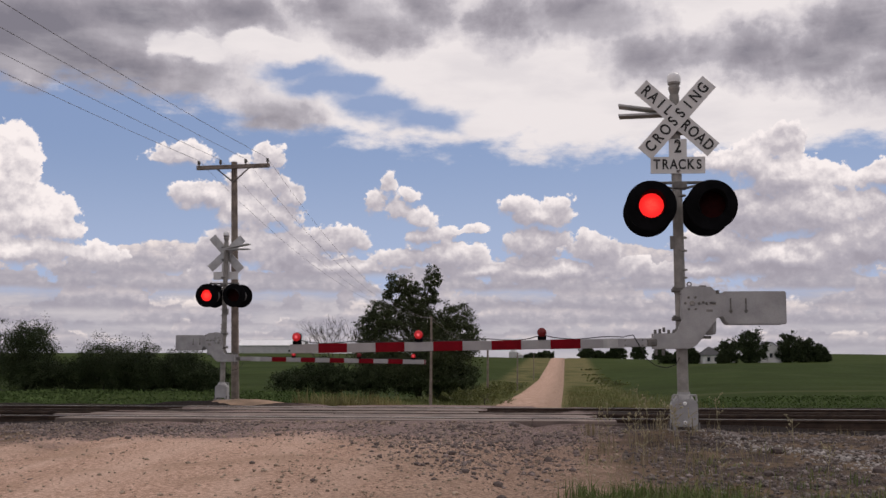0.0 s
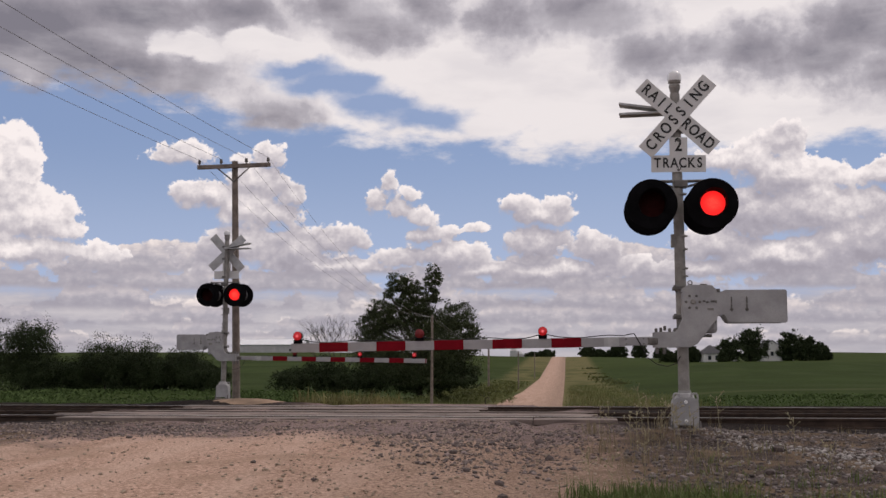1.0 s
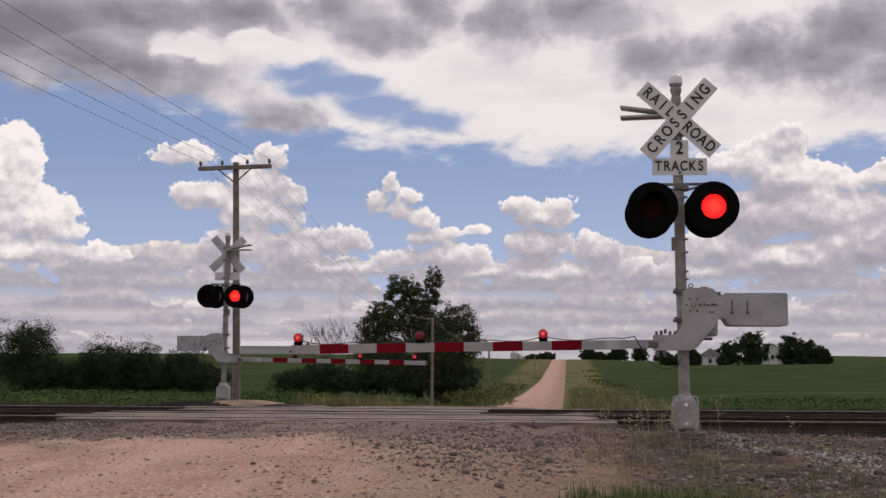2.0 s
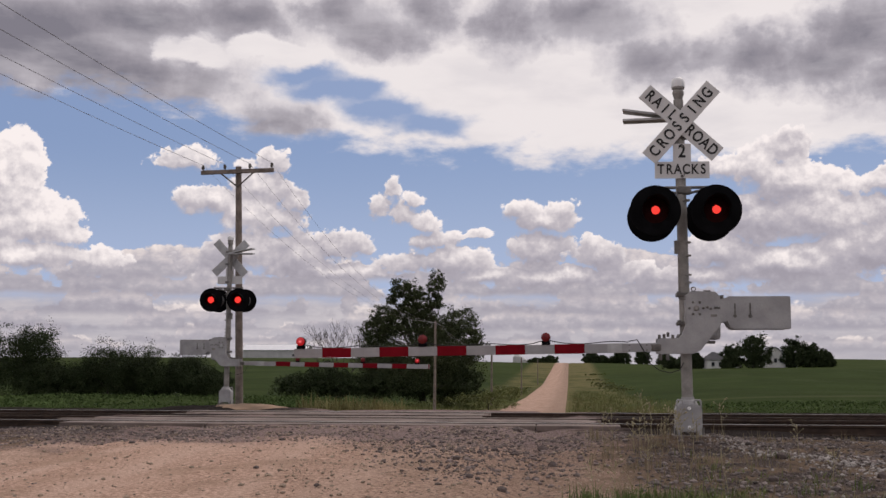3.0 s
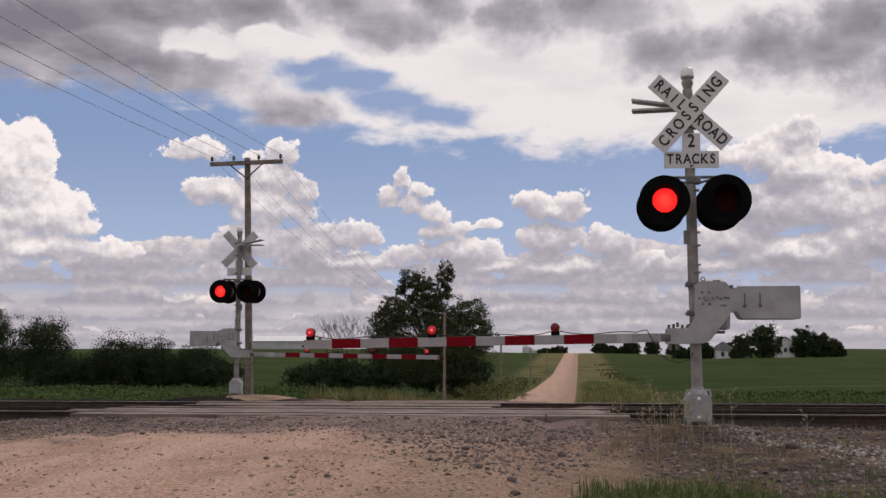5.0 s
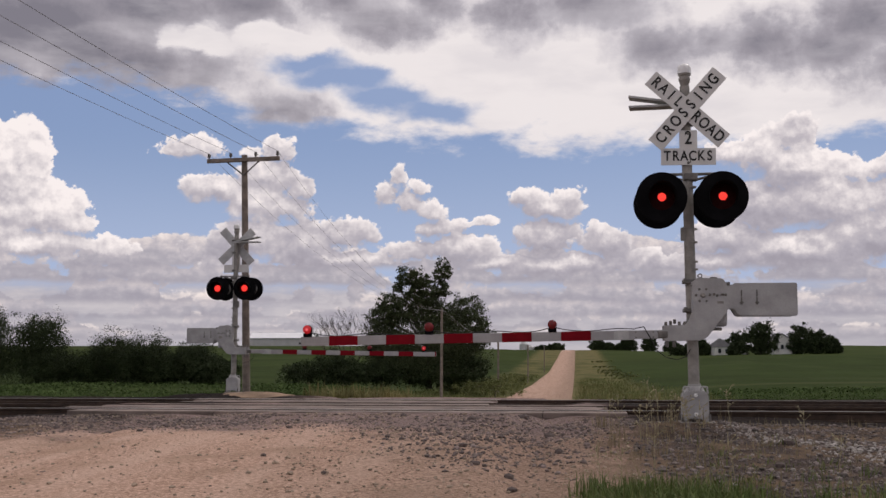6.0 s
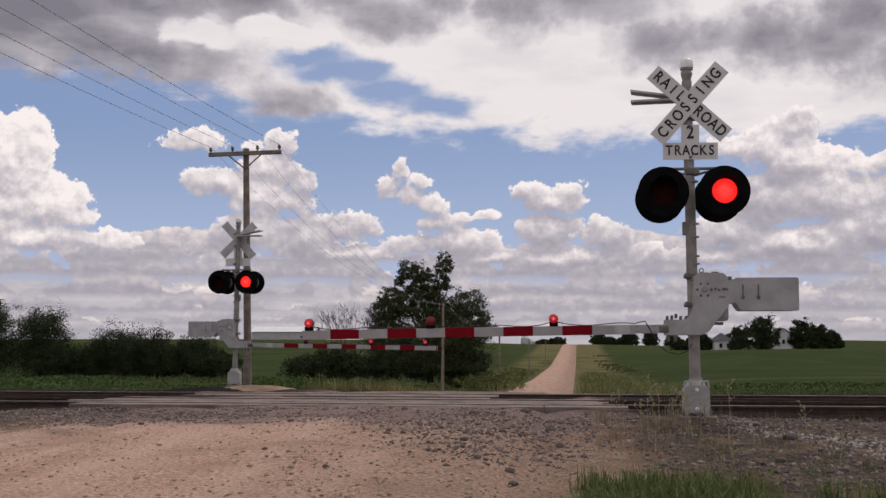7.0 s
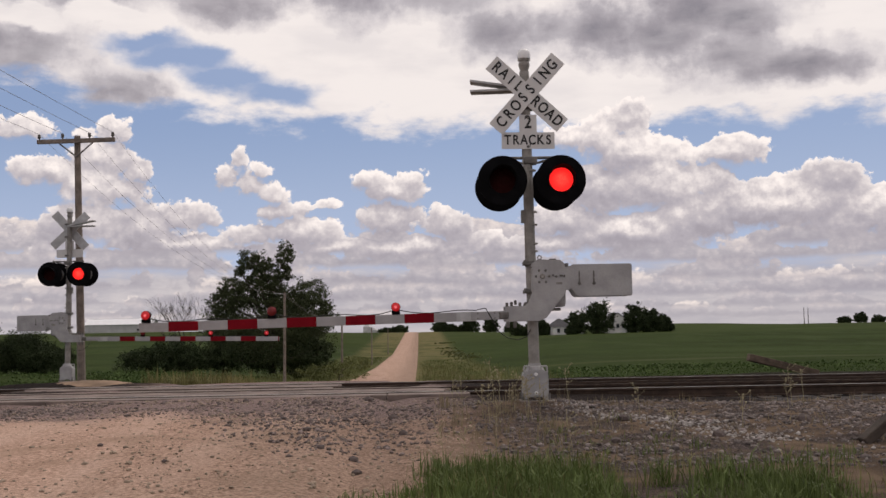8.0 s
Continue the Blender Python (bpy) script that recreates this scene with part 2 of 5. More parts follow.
# ---- materials ----
def material(name, base, rough=0.7, metal=0.0, vary=0.25, scale=4.0, fine=60.0, bump=0.15, tint=None, island=False, spec=0.4):
    """A surface with stains, grain and relief at two scales."""
    m = bpy.data.materials.new(name)
    m.use_nodes = True
    n = Net(m.node_tree)
    b = n.t.nodes["Principled BSDF"]
    p = n.node("ShaderNodeTexCoord").outputs["Object"]
    big, small = n.noise(p, scale, 4.0), n.noise(p, fine, 3.0)
    dark = tuple(c * (1 - vary) for c in base)
    light = tint or tuple(min(1.0, c * (1 + vary)) for c in base)
    col = n.mix(n.step(big, 0.3, 0.7), dark, light)
    col = n.mix(n.math("MULTIPLY", n.step(small, 0.35, 0.75), 0.35), col, tuple(c * (1 - 1.4 * vary) if vary < 0.6 else c * 0.3 for c in base))
    if island:
        r = n.node("ShaderNodeNewGeometry").outputs["Random Per Island"]
        deep = 0.6 if island is True else island
        col = n.mix(n.math("MULTIPLY", r, deep), col, tuple(c * (0.5 if island is True else 0.22) for c in base))
    n.put(b.inputs["Base Color"], col)
    n.put(b.inputs["Roughness"], n.math("MULTIPLY_ADD", small, 0.2, rough - 0.1))
    b.inputs["Metallic"].default_value = metal
    b.inputs["Specular IOR Level"].default_value = spec
    if bump:
        k = n.node("ShaderNodeBump")
        k.inputs["Strength"].default_value, k.inputs["Distance"].default_value = bump, 0.01
        n.put(k.inputs["Height"], n.math("ADD", small, n.math("MULTIPLY", big, 0.7)))
        n.put(b.inputs["Normal"], k.outputs[0])
    return m


def glow_material(name, colour, core, strength, cells, reach):
    """A lit lens: moulded prisms as small brighter cells, hotter towards the bulb behind the middle."""
    m = bpy.data.materials.new(name)
    m.use_nodes = True
    n = Net(m.node_tree)
    b = n.t.nodes["Principled BSDF"]
    p = n.node("ShaderNodeTexCoord").outputs["Object"]
    v = n.node("ShaderNodeTexVoronoi", voronoi_dimensions="3D")
    n.put(v.inputs["Vector"], p)
    v.inputs["Scale"].default_value = cells
    off = n.vec("LENGTH", n.vec("MULTIPLY", p, (1.0, 0.0, 1.0)))
    hot = n.step(n.math("MULTIPLY_ADD", n.noise(p, cells * 0.35, 3.0), reach * 0.3, off), reach, reach * 0.25)
    col = n.mix(hot, colour, core)
    col = n.mix(n.step(v.outputs[0], 0.15, 0.7, 0.0, 0.65), col, tuple(c * 0.58 for c in colour))
    n.put(b.inputs["Emission Color"], col)
    b.inputs["Base Color"].default_value = (0.3, 0.01, 0.01, 1)
    b.inputs["Emission Strength"].default_value = strength
    return m


M_SIGN = material("sign_white", (0.62, 0.61, 0.60), 0.5, 0, 0.06, 3, 40, 0.05)
M_BLACK = material("sign_black", (0.02, 0.02, 0.02), 0.6, 0, 0.2, 6, 50, 0.05)
M_DISC = material("lamp_black", (0.006, 0.006, 0.007), 0.9, 0, 0.3, 6, 50, 0.05, spec=0.06)
M_HOUSING = material("grey_lamp_housing", (0.15, 0.15, 0.15), 0.6, 0.2, 0.2, 6, 50, 0.05)
M_MAST = material("silver_paint", (0.27, 0.255, 0.235), 0.6, 0.2, 0.28, 5, 70, 0.15)
M_CAST = material("grey_casting", (0.35, 0.345, 0.345), 0.6, 0.1, 0.16, 4, 60, 0.12)
M_ALU = material("aluminium", (0.42, 0.42, 0.42), 0.5, 0.4, 0.18, 5, 60, 0.08)
M_STEEL = material("dull_steel", (0.16, 0.15, 0.14), 0.6, 0.5, 0.3, 8, 80, 0.2)
M_RED = material("red_sheeting", (0.17, 0.004, 0.010), 0.7, 0, 0.15, 6, 60, 0.05, spec=0.08)
M_ARM = material("arm_white", (0.31, 0.305, 0.31), 0.5, 0, 0.1, 5, 60, 0.06)
M_LENS = material("dark_red_lens", (0.020, 0.0015, 0.0015), 0.75, 0, 0.25, 20, 90, 0.3, spec=0.1)
M_ARM_LENS = material("red_arm_lens", (0.16, 0.006, 0.008), 0.35, 0, 0.25, 20, 90, 0.2)
M_GLOW = glow_material("lit_red_lens", (1.0, 0.020, 0.018), (1.0, 0.070, 0.045), 1.35, 56.0, 0.16)
M_ARM_GLOW = glow_material("lit_arm_lens", (0.24, 0.003, 0.006), (1.0, 0.22, 0.24), 1.25, 260.0, 0.034)
M_WIRE = material("weathered_wire", (0.24, 0.24, 0.25), 0.6, 0.3, 0.2, 8, 50, 0.0)
M_CABLE = material("black_cable", (0.015, 0.015, 0.015), 0.6, 0, 0.2, 8, 50, 0.0)
M_GLASS = material("clear_cap", (0.75, 0.75, 0.75), 0.35, 0, 0.05, 4, 40, 0.03)
M_CONC = material("concrete", (0.22, 0.19, 0.165), 0.9, 0, 0.2, 5, 70, 0.4)
M_RAIL = material("rail_side", (0.055, 0.035, 0.025), 0.8, 0.2, 0.35, 6, 60, 0.3)
M_HEAD = material("rail_head", (0.36, 0.34, 0.32), 0.45, 0.8, 0.15, 8, 60, 0.05)
M_TIE = material("creosoted_wood", (0.055, 0.042, 0.033), 0.9, 0, 0.4, 5, 50, 0.5)
M_PLANK = material("weathered_plank", (0.19, 0.15, 0.132), 0.9, 0, 0.38, 1.3, 40, 0.6, tint=(0.28, 0.217, 0.188))
# dark stone, deepened further: shade below the rails is put into the colour
M_BALLAST = material("ballast", (0.036, 0.030, 0.028), 0.9, 0, 0.5, 6, 30, 1.0)
M_POLE = material("pole_wood", (0.20, 0.165, 0.14), 0.9, 0, 0.3, 5, 60, 0.4)
M_LEAF = material("leaf_green", (0.055, 0.070, 0.028), 0.7, 0, 0.3, 0.6, 6, 0.0, island=True, spec=0.2)
M_HEDGE = material("hedge_green", (0.041, 0.058, 0.024), 0.75, 0, 0.3, 0.5, 5, 0.0, island=True, spec=0.15)
M_CROP = material("crop_green", (0.085, 0.125, 0.046), 0.9, 0, 0.25, 0.12, 3, 0.0, island=0.3, spec=0.02)
M_GRASS = material("fresh_grass", (0.125, 0.17, 0.05), 0.7, 0, 0.25, 1.5, 12, 0.0, island=True, spec=0.2)
M_DRY = material("dry_grass", (0.27, 0.22, 0.135), 0.8, 0, 0.25, 2.0, 12, 0.0, island=True, spec=0.2)
M_WEED = material("verge_grass", (0.17, 0.19, 0.07), 0.8, 0, 0.3, 0.7, 8, 0.0, island=True, spec=0.2)
M_BARK = material("bark", (0.06, 0.05, 0.042), 0.9, 0, 0.3, 3, 30, 0.5)
M_STONE = material("loose_stone", (0.235, 0.195, 0.18), 0.9, 0, 0.35, 9, 80, 0.4, island=0.95)
M_DARKSTONE = material("dark_stone", (0.23, 0.18, 0.165), 0.9, 0, 0.4, 9, 80, 0.4, island=0.8)
M_PALE = material("pale_limestone", (0.38, 0.35, 0.325), 0.9, 0, 0.2, 9, 80, 0.3, island=True)
M_OLD_TIE = material("weathered_tie", (0.10, 0.072, 0.052), 0.9, 0, 0.4, 5, 50, 0.5)
M_PEBBLE = material("tan_pebble", (0.36, 0.28, 0.21), 0.9, 0, 0.35, 9, 80, 0.3, island=True)
M_TALL = material("yellowing_grass", (0.22, 0.205, 0.085), 0.8, 0, 0.3, 1.5, 8, 0.0, island=True, spec=0.2)
M_DIRT = material("tan_dirt", (0.27, 0.185, 0.125), 0.95, 0, 0.35, 1.6, 25, 0.8)
M_WHITE_WALL = material("white_siding", (0.7, 0.7, 0.68), 0.7, 0, 0.08, 0.6, 5, 0.0)
M_ROOF_DARK = material("dark_shingle", (0.07, 0.07, 0.075), 0.85, 0, 0.2, 1, 8, 0.1)
M_ROOF_LIGHT = material("bright_metal_roof", (0.82, 0.83, 0.85), 0.35, 0.1, 0.05, 0.5, 5, 0.0)
M_WALL_GREY = material("grey_metal_siding", (0.45, 0.45, 0.45), 0.6, 0.1, 0.1, 0.5, 5, 0.0)
M_WINDOW = material("dark_pane", (0.03, 0.035, 0.04), 0.15, 0, 0.1, 2, 10, 0.0)


# ---- building helpers ----
def part(name, bm, mat, parent=None, label="", smooth=False):
    me = bpy.data.meshes.new(name)
    bm.normal_update()
    bm.to_mesh(me)
    bm.free()
    for m in (mat if isinstance(mat, (list, tuple)) else (mat,)):
        me.materials.append(m)
    if smooth:
        me.polygons.foreach_set("use_smooth", [True] * len(me.polygons))
    ob = new(name, me)
    if parent is not None:
        ob.parent = parent
    if label:
        ob["label"] = label
    return ob


def thing(name, at, label, category, group="", kind="", rz=0.0):
    ob = new(name)
    ob.empty_display_size = 0.2
    ob.matrix_basis = pose(*at, 0, 0, rz)
    return tagged(ob, label, category, group, kind)


def box(bm, c, size, rot=None, bevel=0.0):
    m = Matrix.Translation(c) @ (rot or Matrix.Identity(4)) @ Matrix.Diagonal((*size, 1))
    made = bmesh.ops.create_cube(bm, size=1.0, matrix=m)["verts"]
    if bevel:
        edges = {e for v in made for e in v.link_edges}
        bmesh.ops.bevel(bm, geom=list(edges), offset=bevel, segments=2, affect="EDGES", profile=0.6)
    return bm


def rod(bm, a, b, r0, r1=None, seg=12, caps=True):
    a, b = Vector(a), Vector(b)
    d = b - a
    turn = d.to_track_quat("Z", "Y").to_matrix().to_4x4()
    m = Matrix.Translation((a + b) / 2) @ turn
    bmesh.ops.create_cone(bm, cap_ends=caps, segments=seg, radius1=r0, radius2=r0 if r1 is None else r1, depth=d.length, matrix=m)
    return bm


def lathe(bm, profile, axis="z", seg=24, at=(0, 0, 0), sweep=(0.0, 360.0)):
    """Turn a profile of (radius, height) round an axis: z up, or y towards the back."""
    rings, full = [], sweep[1] - sweep[0] >= 359.9
    count = seg if full else seg + 1
    for r, h in profile:
        ring = []
        for i in range(count):
            a = radians(sweep[0] + (sweep[1] - sweep[0]) * i / seg)
            u, v = r * math.cos(a), r * math.sin(a)
            co = (u, v, h) if axis == "z" else (u, h, v)
            ring.append(bm.verts.new(Vector(co) + Vector(at)))
        rings.append(ring)
    for lo, hi in zip(rings, rings[1:]):
        for i in range(seg):
            j = (i + 1) % count
            bm.faces.new((lo[i], lo[j], hi[j], hi[i]))
    bmesh.ops.remove_doubles(bm, verts=[v for r in rings for v in r], dist=1e-5)
    bmesh.ops.recalc_face_normals(bm, faces=bm.faces[:])
    return bm


def plate(bm, outline, y0, y1, bevel=0.0):
    """A plate cut to an outline in x and z, from y0 to y1."""
    vs = [bm.verts.new((x, y0, z)) for x, z in outline]
    f = bm.faces.new(vs)
    up = bmesh.ops.extrude_face_region(bm, geom=[f])["geom"]
    bmesh.ops.translate(bm, verts=[g for g in up if isinstance(g, bmesh.types.BMVert)], vec=(0, y1 - y0, 0))
    bmesh.ops.recalc_face_normals(bm, faces=bm.faces[:])
    if bevel:
        bmesh.ops.bevel(bm, geom=bm.edges[:], offset=bevel, segments=2, affect="EDGES")
    return bm


def lettering(text, size, parent, m, spacing=1.0, squeeze=0.8):
    """Raised letters in the built-in font, centred on the pose m (letters stand in its x and y)."""
    cu = bpy.data.curves.new("lettering", "FONT")
    cu.body, cu.size, cu.align_x, cu.align_y = text, size, "CENTER", "CENTER"
    cu.space_character, cu.extrude, cu.offset = spacing, 0.002, size * 0.022
    tmp = new("lettering_curve", cu)
    me = bpy.data.meshes.new_from_object(tmp.evaluated_get(bpy.context.evaluated_depsgraph_get()))
    bpy.data.objects.remove(tmp)
    me.transform(m @ Matrix.Diagonal((squeeze, 1, 1, 1)))
    me.materials.clear()
    me.materials.append(M_BLACK)
    ob = new("lettering", me)
    ob.parent = parent
    return ob


# ---- the lie of the land ----
FIELD_Y = (-60, 0, 9, 13, 15.4, 17.6, 22, 27, 31.5, 36, 45, 60, 97, 150, 220, 300, 360, 450, 540, 620, 800, 1500, 4500)
FIELD_Z = (-0.3, 0, 0.33, 0.46, 0.46, 0.20, 0.16, 0.10, 0.12, -0.5, -1.0, -1.4, -1.75, -2.4, -2.6, -1.6, -0.5, 0.6, 1.25, 1.35, 0.6, -6, -25)
ROAD_Y = (-60, 0, 9, 13, 17.0, 18.6, 23, 27.2, 30, 40, 60, 97, 160, 262, 370, 460, 495, 540, 640, 800, 4500)
ROAD_Z = (-0.3, 0, 0.35, 0.45, 0.43, 0.39, 0.36, 0.225, 0.14, -0.6, -1.6, -2.9, -3.9, -4.5, -2.9, -1.2, -0.65, -1.2, -3.5, -5, -30)
ROAD_X, ROAD_HALF = -3.3, 3.05


def road_z(y):
    return float(np.interp(y, ROAD_Y, ROAD_Z))


def land_z(x, y):
    f = np.interp(y, FIELD_Y, FIELD_Z) + 0.25 * math.sin(x * 0.011 + y * 0.007) * min(1.0, max(0.0, (y - 60) / 200))
    far = min(1.0, max(0.0, (y - 300) / 240))
    east = min(1.0, max(0.0, (x + 15) / 22))
    f -= far * (3.5 * east - 2.9 * math.exp(-((x - 125) / 38) ** 2) - 1.7 * min(1.0, max(0.0, (x - 110) / 60)))
    r = road_z(y)
    half = ROAD_HALF + 0.8
    w = 5.0 if y < 40 else 5.0 + (y - 40) * 0.09
    d = max(0.0, abs(x - ROAD_X) - half)
    k = math.exp(-(d / w) ** 2)
    return f + (r - f) * k


def gravel_colour(n, p, s):
    """Tan gravel with ruts, greyer and stonier towards the tracks. Returns colour and relief."""
    mid, fine, tiny = n.noise(p, 1.1, 5.0), n.noise(p, 26.0, 5.0, 0.7), n.noise(p, 110.0, 2.0)
    col = n.mix(n.step(fine, 0.34, 0.66), (0.25, 0.158, 0.113), (0.63, 0.432, 0.336))
    ruts = n.noise(n.xyz(n.math("MULTIPLY", s[0], 1.6), n.math("MULTIPLY", s[1], 0.12)), 1.0, 4.0)
    col = n.mix(n.math("MULTIPLY", n.step(ruts, 0.42, 0.65), 0.45), col, (0.58, 0.42, 0.335))
    col = n.mix(n.math("MULTIPLY", n.step(mid, 0.48, 0.7), 0.6), col, (0.31, 0.21, 0.15))
    col = n.mix(n.math("MULTIPLY", n.step(n.math("MULTIPLY_ADD", mid, 2.4, s[0]), -2.4, 0.6), 0.65), col, n.mix(n.step(fine, 0.36, 0.64), (0.15, 0.105, 0.08), (0.34, 0.245, 0.185)))
    grey = n.math("MULTIPLY", n.step(n.math("MULTIPLY_ADD", mid, 5.0, s[1]), 15.6, 18.0), n.step(s[1], 33.0, 30.0))
    grit = n.mix(n.step(fine, 0.36, 0.66), (0.092, 0.069, 0.068), (0.295, 0.225, 0.222))
    col = n.mix(n.math("MULTIPLY", grey, 0.85), col, grit)
    col = n.mix(n.math("MULTIPLY", n.step(tiny, 0.5, 0.75), 0.35), col, (0.13, 0.10, 0.085))
    return col, n.math("ADD", fine, n.math("MULTIPLY", tiny, 0.4))


def finish(n, col, relief, strength, distance):
    b = n.t.nodes["Principled BSDF"]
    n.put(b.inputs["Base Color"], col)
    b.inputs["Roughness"].default_value = 0.95
    b.inputs["Specular IOR Level"].default_value = 0.02
    k = n.node("ShaderNodeBump")
    k.inputs["Strength"].default_value, k.inputs["Distance"].default_value = strength, distance
    n.put(k.inputs["Height"], relief)
    n.put(b.inputs["Normal"], k.outputs[0])


def ground_material():
    """Field green far off, grassy verge, tan gravel by the road, dark ballast by the tracks with the shade below the
    rails in its colour.
    """
    m = bpy.data.materials.new("earth")
    m.use_nodes = True
    n = Net(m.node_tree)
    p = n.node("ShaderNodeTexCoord").outputs["Object"]
    s = n.split(p)
    big, mid, fine = n.noise(p, 0.35, 4.0), n.noise(p, 2.2, 5.0), n.noise(p, 38.0, 4.0, 0.65)
    wob = n.math("MULTIPLY_ADD", mid, 2.4, -1.2)
    tan, relief = gravel_colour(n, p, s)
    grit = n.mix(n.step(fine, 0.4, 0.66), (0.036, 0.029, 0.027), (0.155, 0.125, 0.115))
    soil = n.mix(n.step(mid, 0.35, 0.65), (0.085, 0.062, 0.045), (0.165, 0.12, 0.085))
    strip = n.noise(n.xyz(n.math("MULTIPLY", s[0], 0.02), n.math("MULTIPLY", s[1], 0.035)), 1.0, 4.0)
    field = n.mix(n.step(strip, 0.35, 0.62), (0.027, 0.042, 0.012), (0.040, 0.060, 0.017))
    field = n.mix(n.math("MULTIPLY", n.step(n.noise(p, 0.6, 5.0), 0.4, 0.7), 0.5), field, (0.023, 0.036, 0.011))
    weedy = n.noise(n.xyz(n.math("MULTIPLY", s[0], 0.09), n.math("MULTIPLY", s[1], 0.03), 4.0), 1.0, 6.0, 0.62)
    field = n.mix(n.step(weedy, 0.45, 0.70, 0.0, 0.6), field, (0.056, 0.074, 0.026))
    line = n.math("MULTIPLY_ADD", n.noise(p, 0.05, 3.0), 22.0, s[1])
    terrace = n.math("MULTIPLY", n.step(line, 112.0, 117.0), n.step(line, 125.0, 119.0))
    field = n.mix(n.math("MULTIPLY", n.math("MULTIPLY", terrace, n.step(s[0], 2.0, 8.0)), n.step(mid, 0.3, 0.6, 0.3, 0.8)), field, (0.075, 0.085, 0.035))
    yellow = n.math("MULTIPLY", n.step(n.math("MULTIPLY_ADD", n.noise(p, 0.03, 3.0), 60.0, s[1]), 340.0, 370.0), 0.35)
    field = n.mix(yellow, field, (0.055, 0.072, 0.02))
    drier = n.math("ADD", n.step(s[0], -3.0, -1.0, 0.0, 0.07), n.step(s[1], 280.0, 420.0, 0.0, 0.12))
    verge = n.mix(n.step(n.math("ADD", n.noise(p, 0.16, 4.0), drier), 0.4, 0.62), (0.062, 0.073, 0.025), (0.155, 0.135, 0.062))
    verge = n.mix(n.step(mid, 0.4, 0.7, 0.0, 0.5), verge, (0.05, 0.065, 0.025))
    # distance from the road's edge and from the tracks
    off = n.math("ABSOLUTE", n.math("SUBTRACT", s[0], ROAD_X))
    near = n.step(n.math("ADD", off, wob), 3.3, 4.4)
    col = n.mix(near, tan, n.mix(n.step(n.math("ADD", mid, n.math("MULTIPLY", big, 0.5)), 0.62, 0.85), grit, soil))
    # near-black strip before the tracks: dark ballast plus rail shade painted in
    bed = n.math("MULTIPLY", n.step(n.math("MULTIPLY_ADD", wob, 0.5, s[1]), 16.7, 17.4), near)
    col = n.mix(bed, col, n.mix(n.step(fine, 0.4, 0.7), (0.016, 0.013, 0.012), (0.055, 0.045, 0.041)))
    beyond = n.step(n.math("ADD", s[1], wob), 30.5, 33.0)
    wide = n.step(n.math("MULTIPLY_ADD", wob, 1.6, off), n.math("MULTIPLY_ADD", s[1], 0.004, 8.4), n.math("MULTIPLY_ADD", s[1], 0.005, 11.6))
    col = n.mix(beyond, col, n.mix(wide, verge, field))
    finish(n, col, n.math("ADD", relief, mid), 0.9, 0.03)
    return m


def gravel_material():
    m = bpy.data.materials.new("road_gravel")
    m.use_nodes = True
    n = Net(m.node_tree)
    p = n.node("ShaderNodeTexCoord").outputs["Object"]
    col, relief = gravel_colour(n, p, n.split(p))
    finish(n, col, relief, 0.8, 0.02)
    return m


def grid_mesh(name, xs, ys, height, mat):
    vs = [(x, y, height(x, y)) for y in ys for x in xs]
    w = len(xs)
    fs = [(j * w + i, j * w + i + 1, (j + 1) * w + i + 1, (j + 1) * w + i) for j in range(len(ys) - 1) for i in range(w - 1)]
    me = bpy.data.meshes.new(name)
    me.from_pydata(vs, [], fs)
    me.materials.append(mat)
    me.polygons.foreach_set("use_smooth", [True] * len(fs))
    return new(name, me)


def stretched(lo, hi, fine_lo, fine_hi, step, grow):
    """Steps that are even between fine_lo and fine_hi and widen outside."""
    a = list(np.arange(fine_lo, fine_hi + 1e-6, step))
    s = step
    while a[-1] < hi:
        s *= grow
        a.append(a[-1] + s)
    s = step
    while a[0] > lo:
        s *= grow
        a.insert(0, a[0] - s)
    return a


def rough_land(x, y):
    z = land_z(x, y)
    if -5 < y < 40:
        bumps = noise.noise(Vector((x * 0.9, y * 0.9, 0))) * 0.05 + noise.noise(Vector((x * 3, y * 3, 5))) * 0.018
        ragged = noise.noise(Vector((x * 0.6, y * 0.6, 11))) * 0.9 + noise.noise(Vector((x * 2.2, y * 2.2, 13))) * 0.3
        on_road = max(0.0, min(1.0, (abs(x - ROAD_X) - ROAD_HALF + 0.55 + ragged * 0.6) / 0.8))
        bed = 1.0 - 0.75 * max(0.0, min(1.0, 1 - abs(y - 23) / 6))
        z += bumps * on_road * bed
        z -= 0.10 * (1 - on_road)
        z += 0.12 * math.exp(-((x - 1.4) / 0.9) ** 2 - ((y - 15.0) / 0.9) ** 2)
        z += 0.16 * math.exp(-((x + 9.0) / 2.2) ** 2 - ((y - 30.6) / 1.1) ** 2)
    else:
        z -= 0.10 * max(0.0, min(1.0, 1 - (abs(x - ROAD_X) - ROAD_HALF) / 1.2))
    return z


ground = grid_mesh("ground", stretched(-2600, 2600, -14, 12, 0.2, 1.10), stretched(-900, 4600, 6, 34, 0.2, 1.035), rough_land, ground_material())
tagged(ground, "open farmland with stony verges and green fields", "ground", kind="structure")


def road_top(x, y):
    d = abs(x - ROAD_X) / ROAD_HALF
    return road_z(y) + 0.02 + 0.03 * (1 - d * d) - 0.17 * max(0.0, d - 0.8) / 0.2 + (
        noise.noise(Vector((x * 1.1, y * 0.5, 2))) * 0.025 + noise.noise(Vector((x * 4, y * 4, 9))) * 0.008 if y < 60 else 0.0)


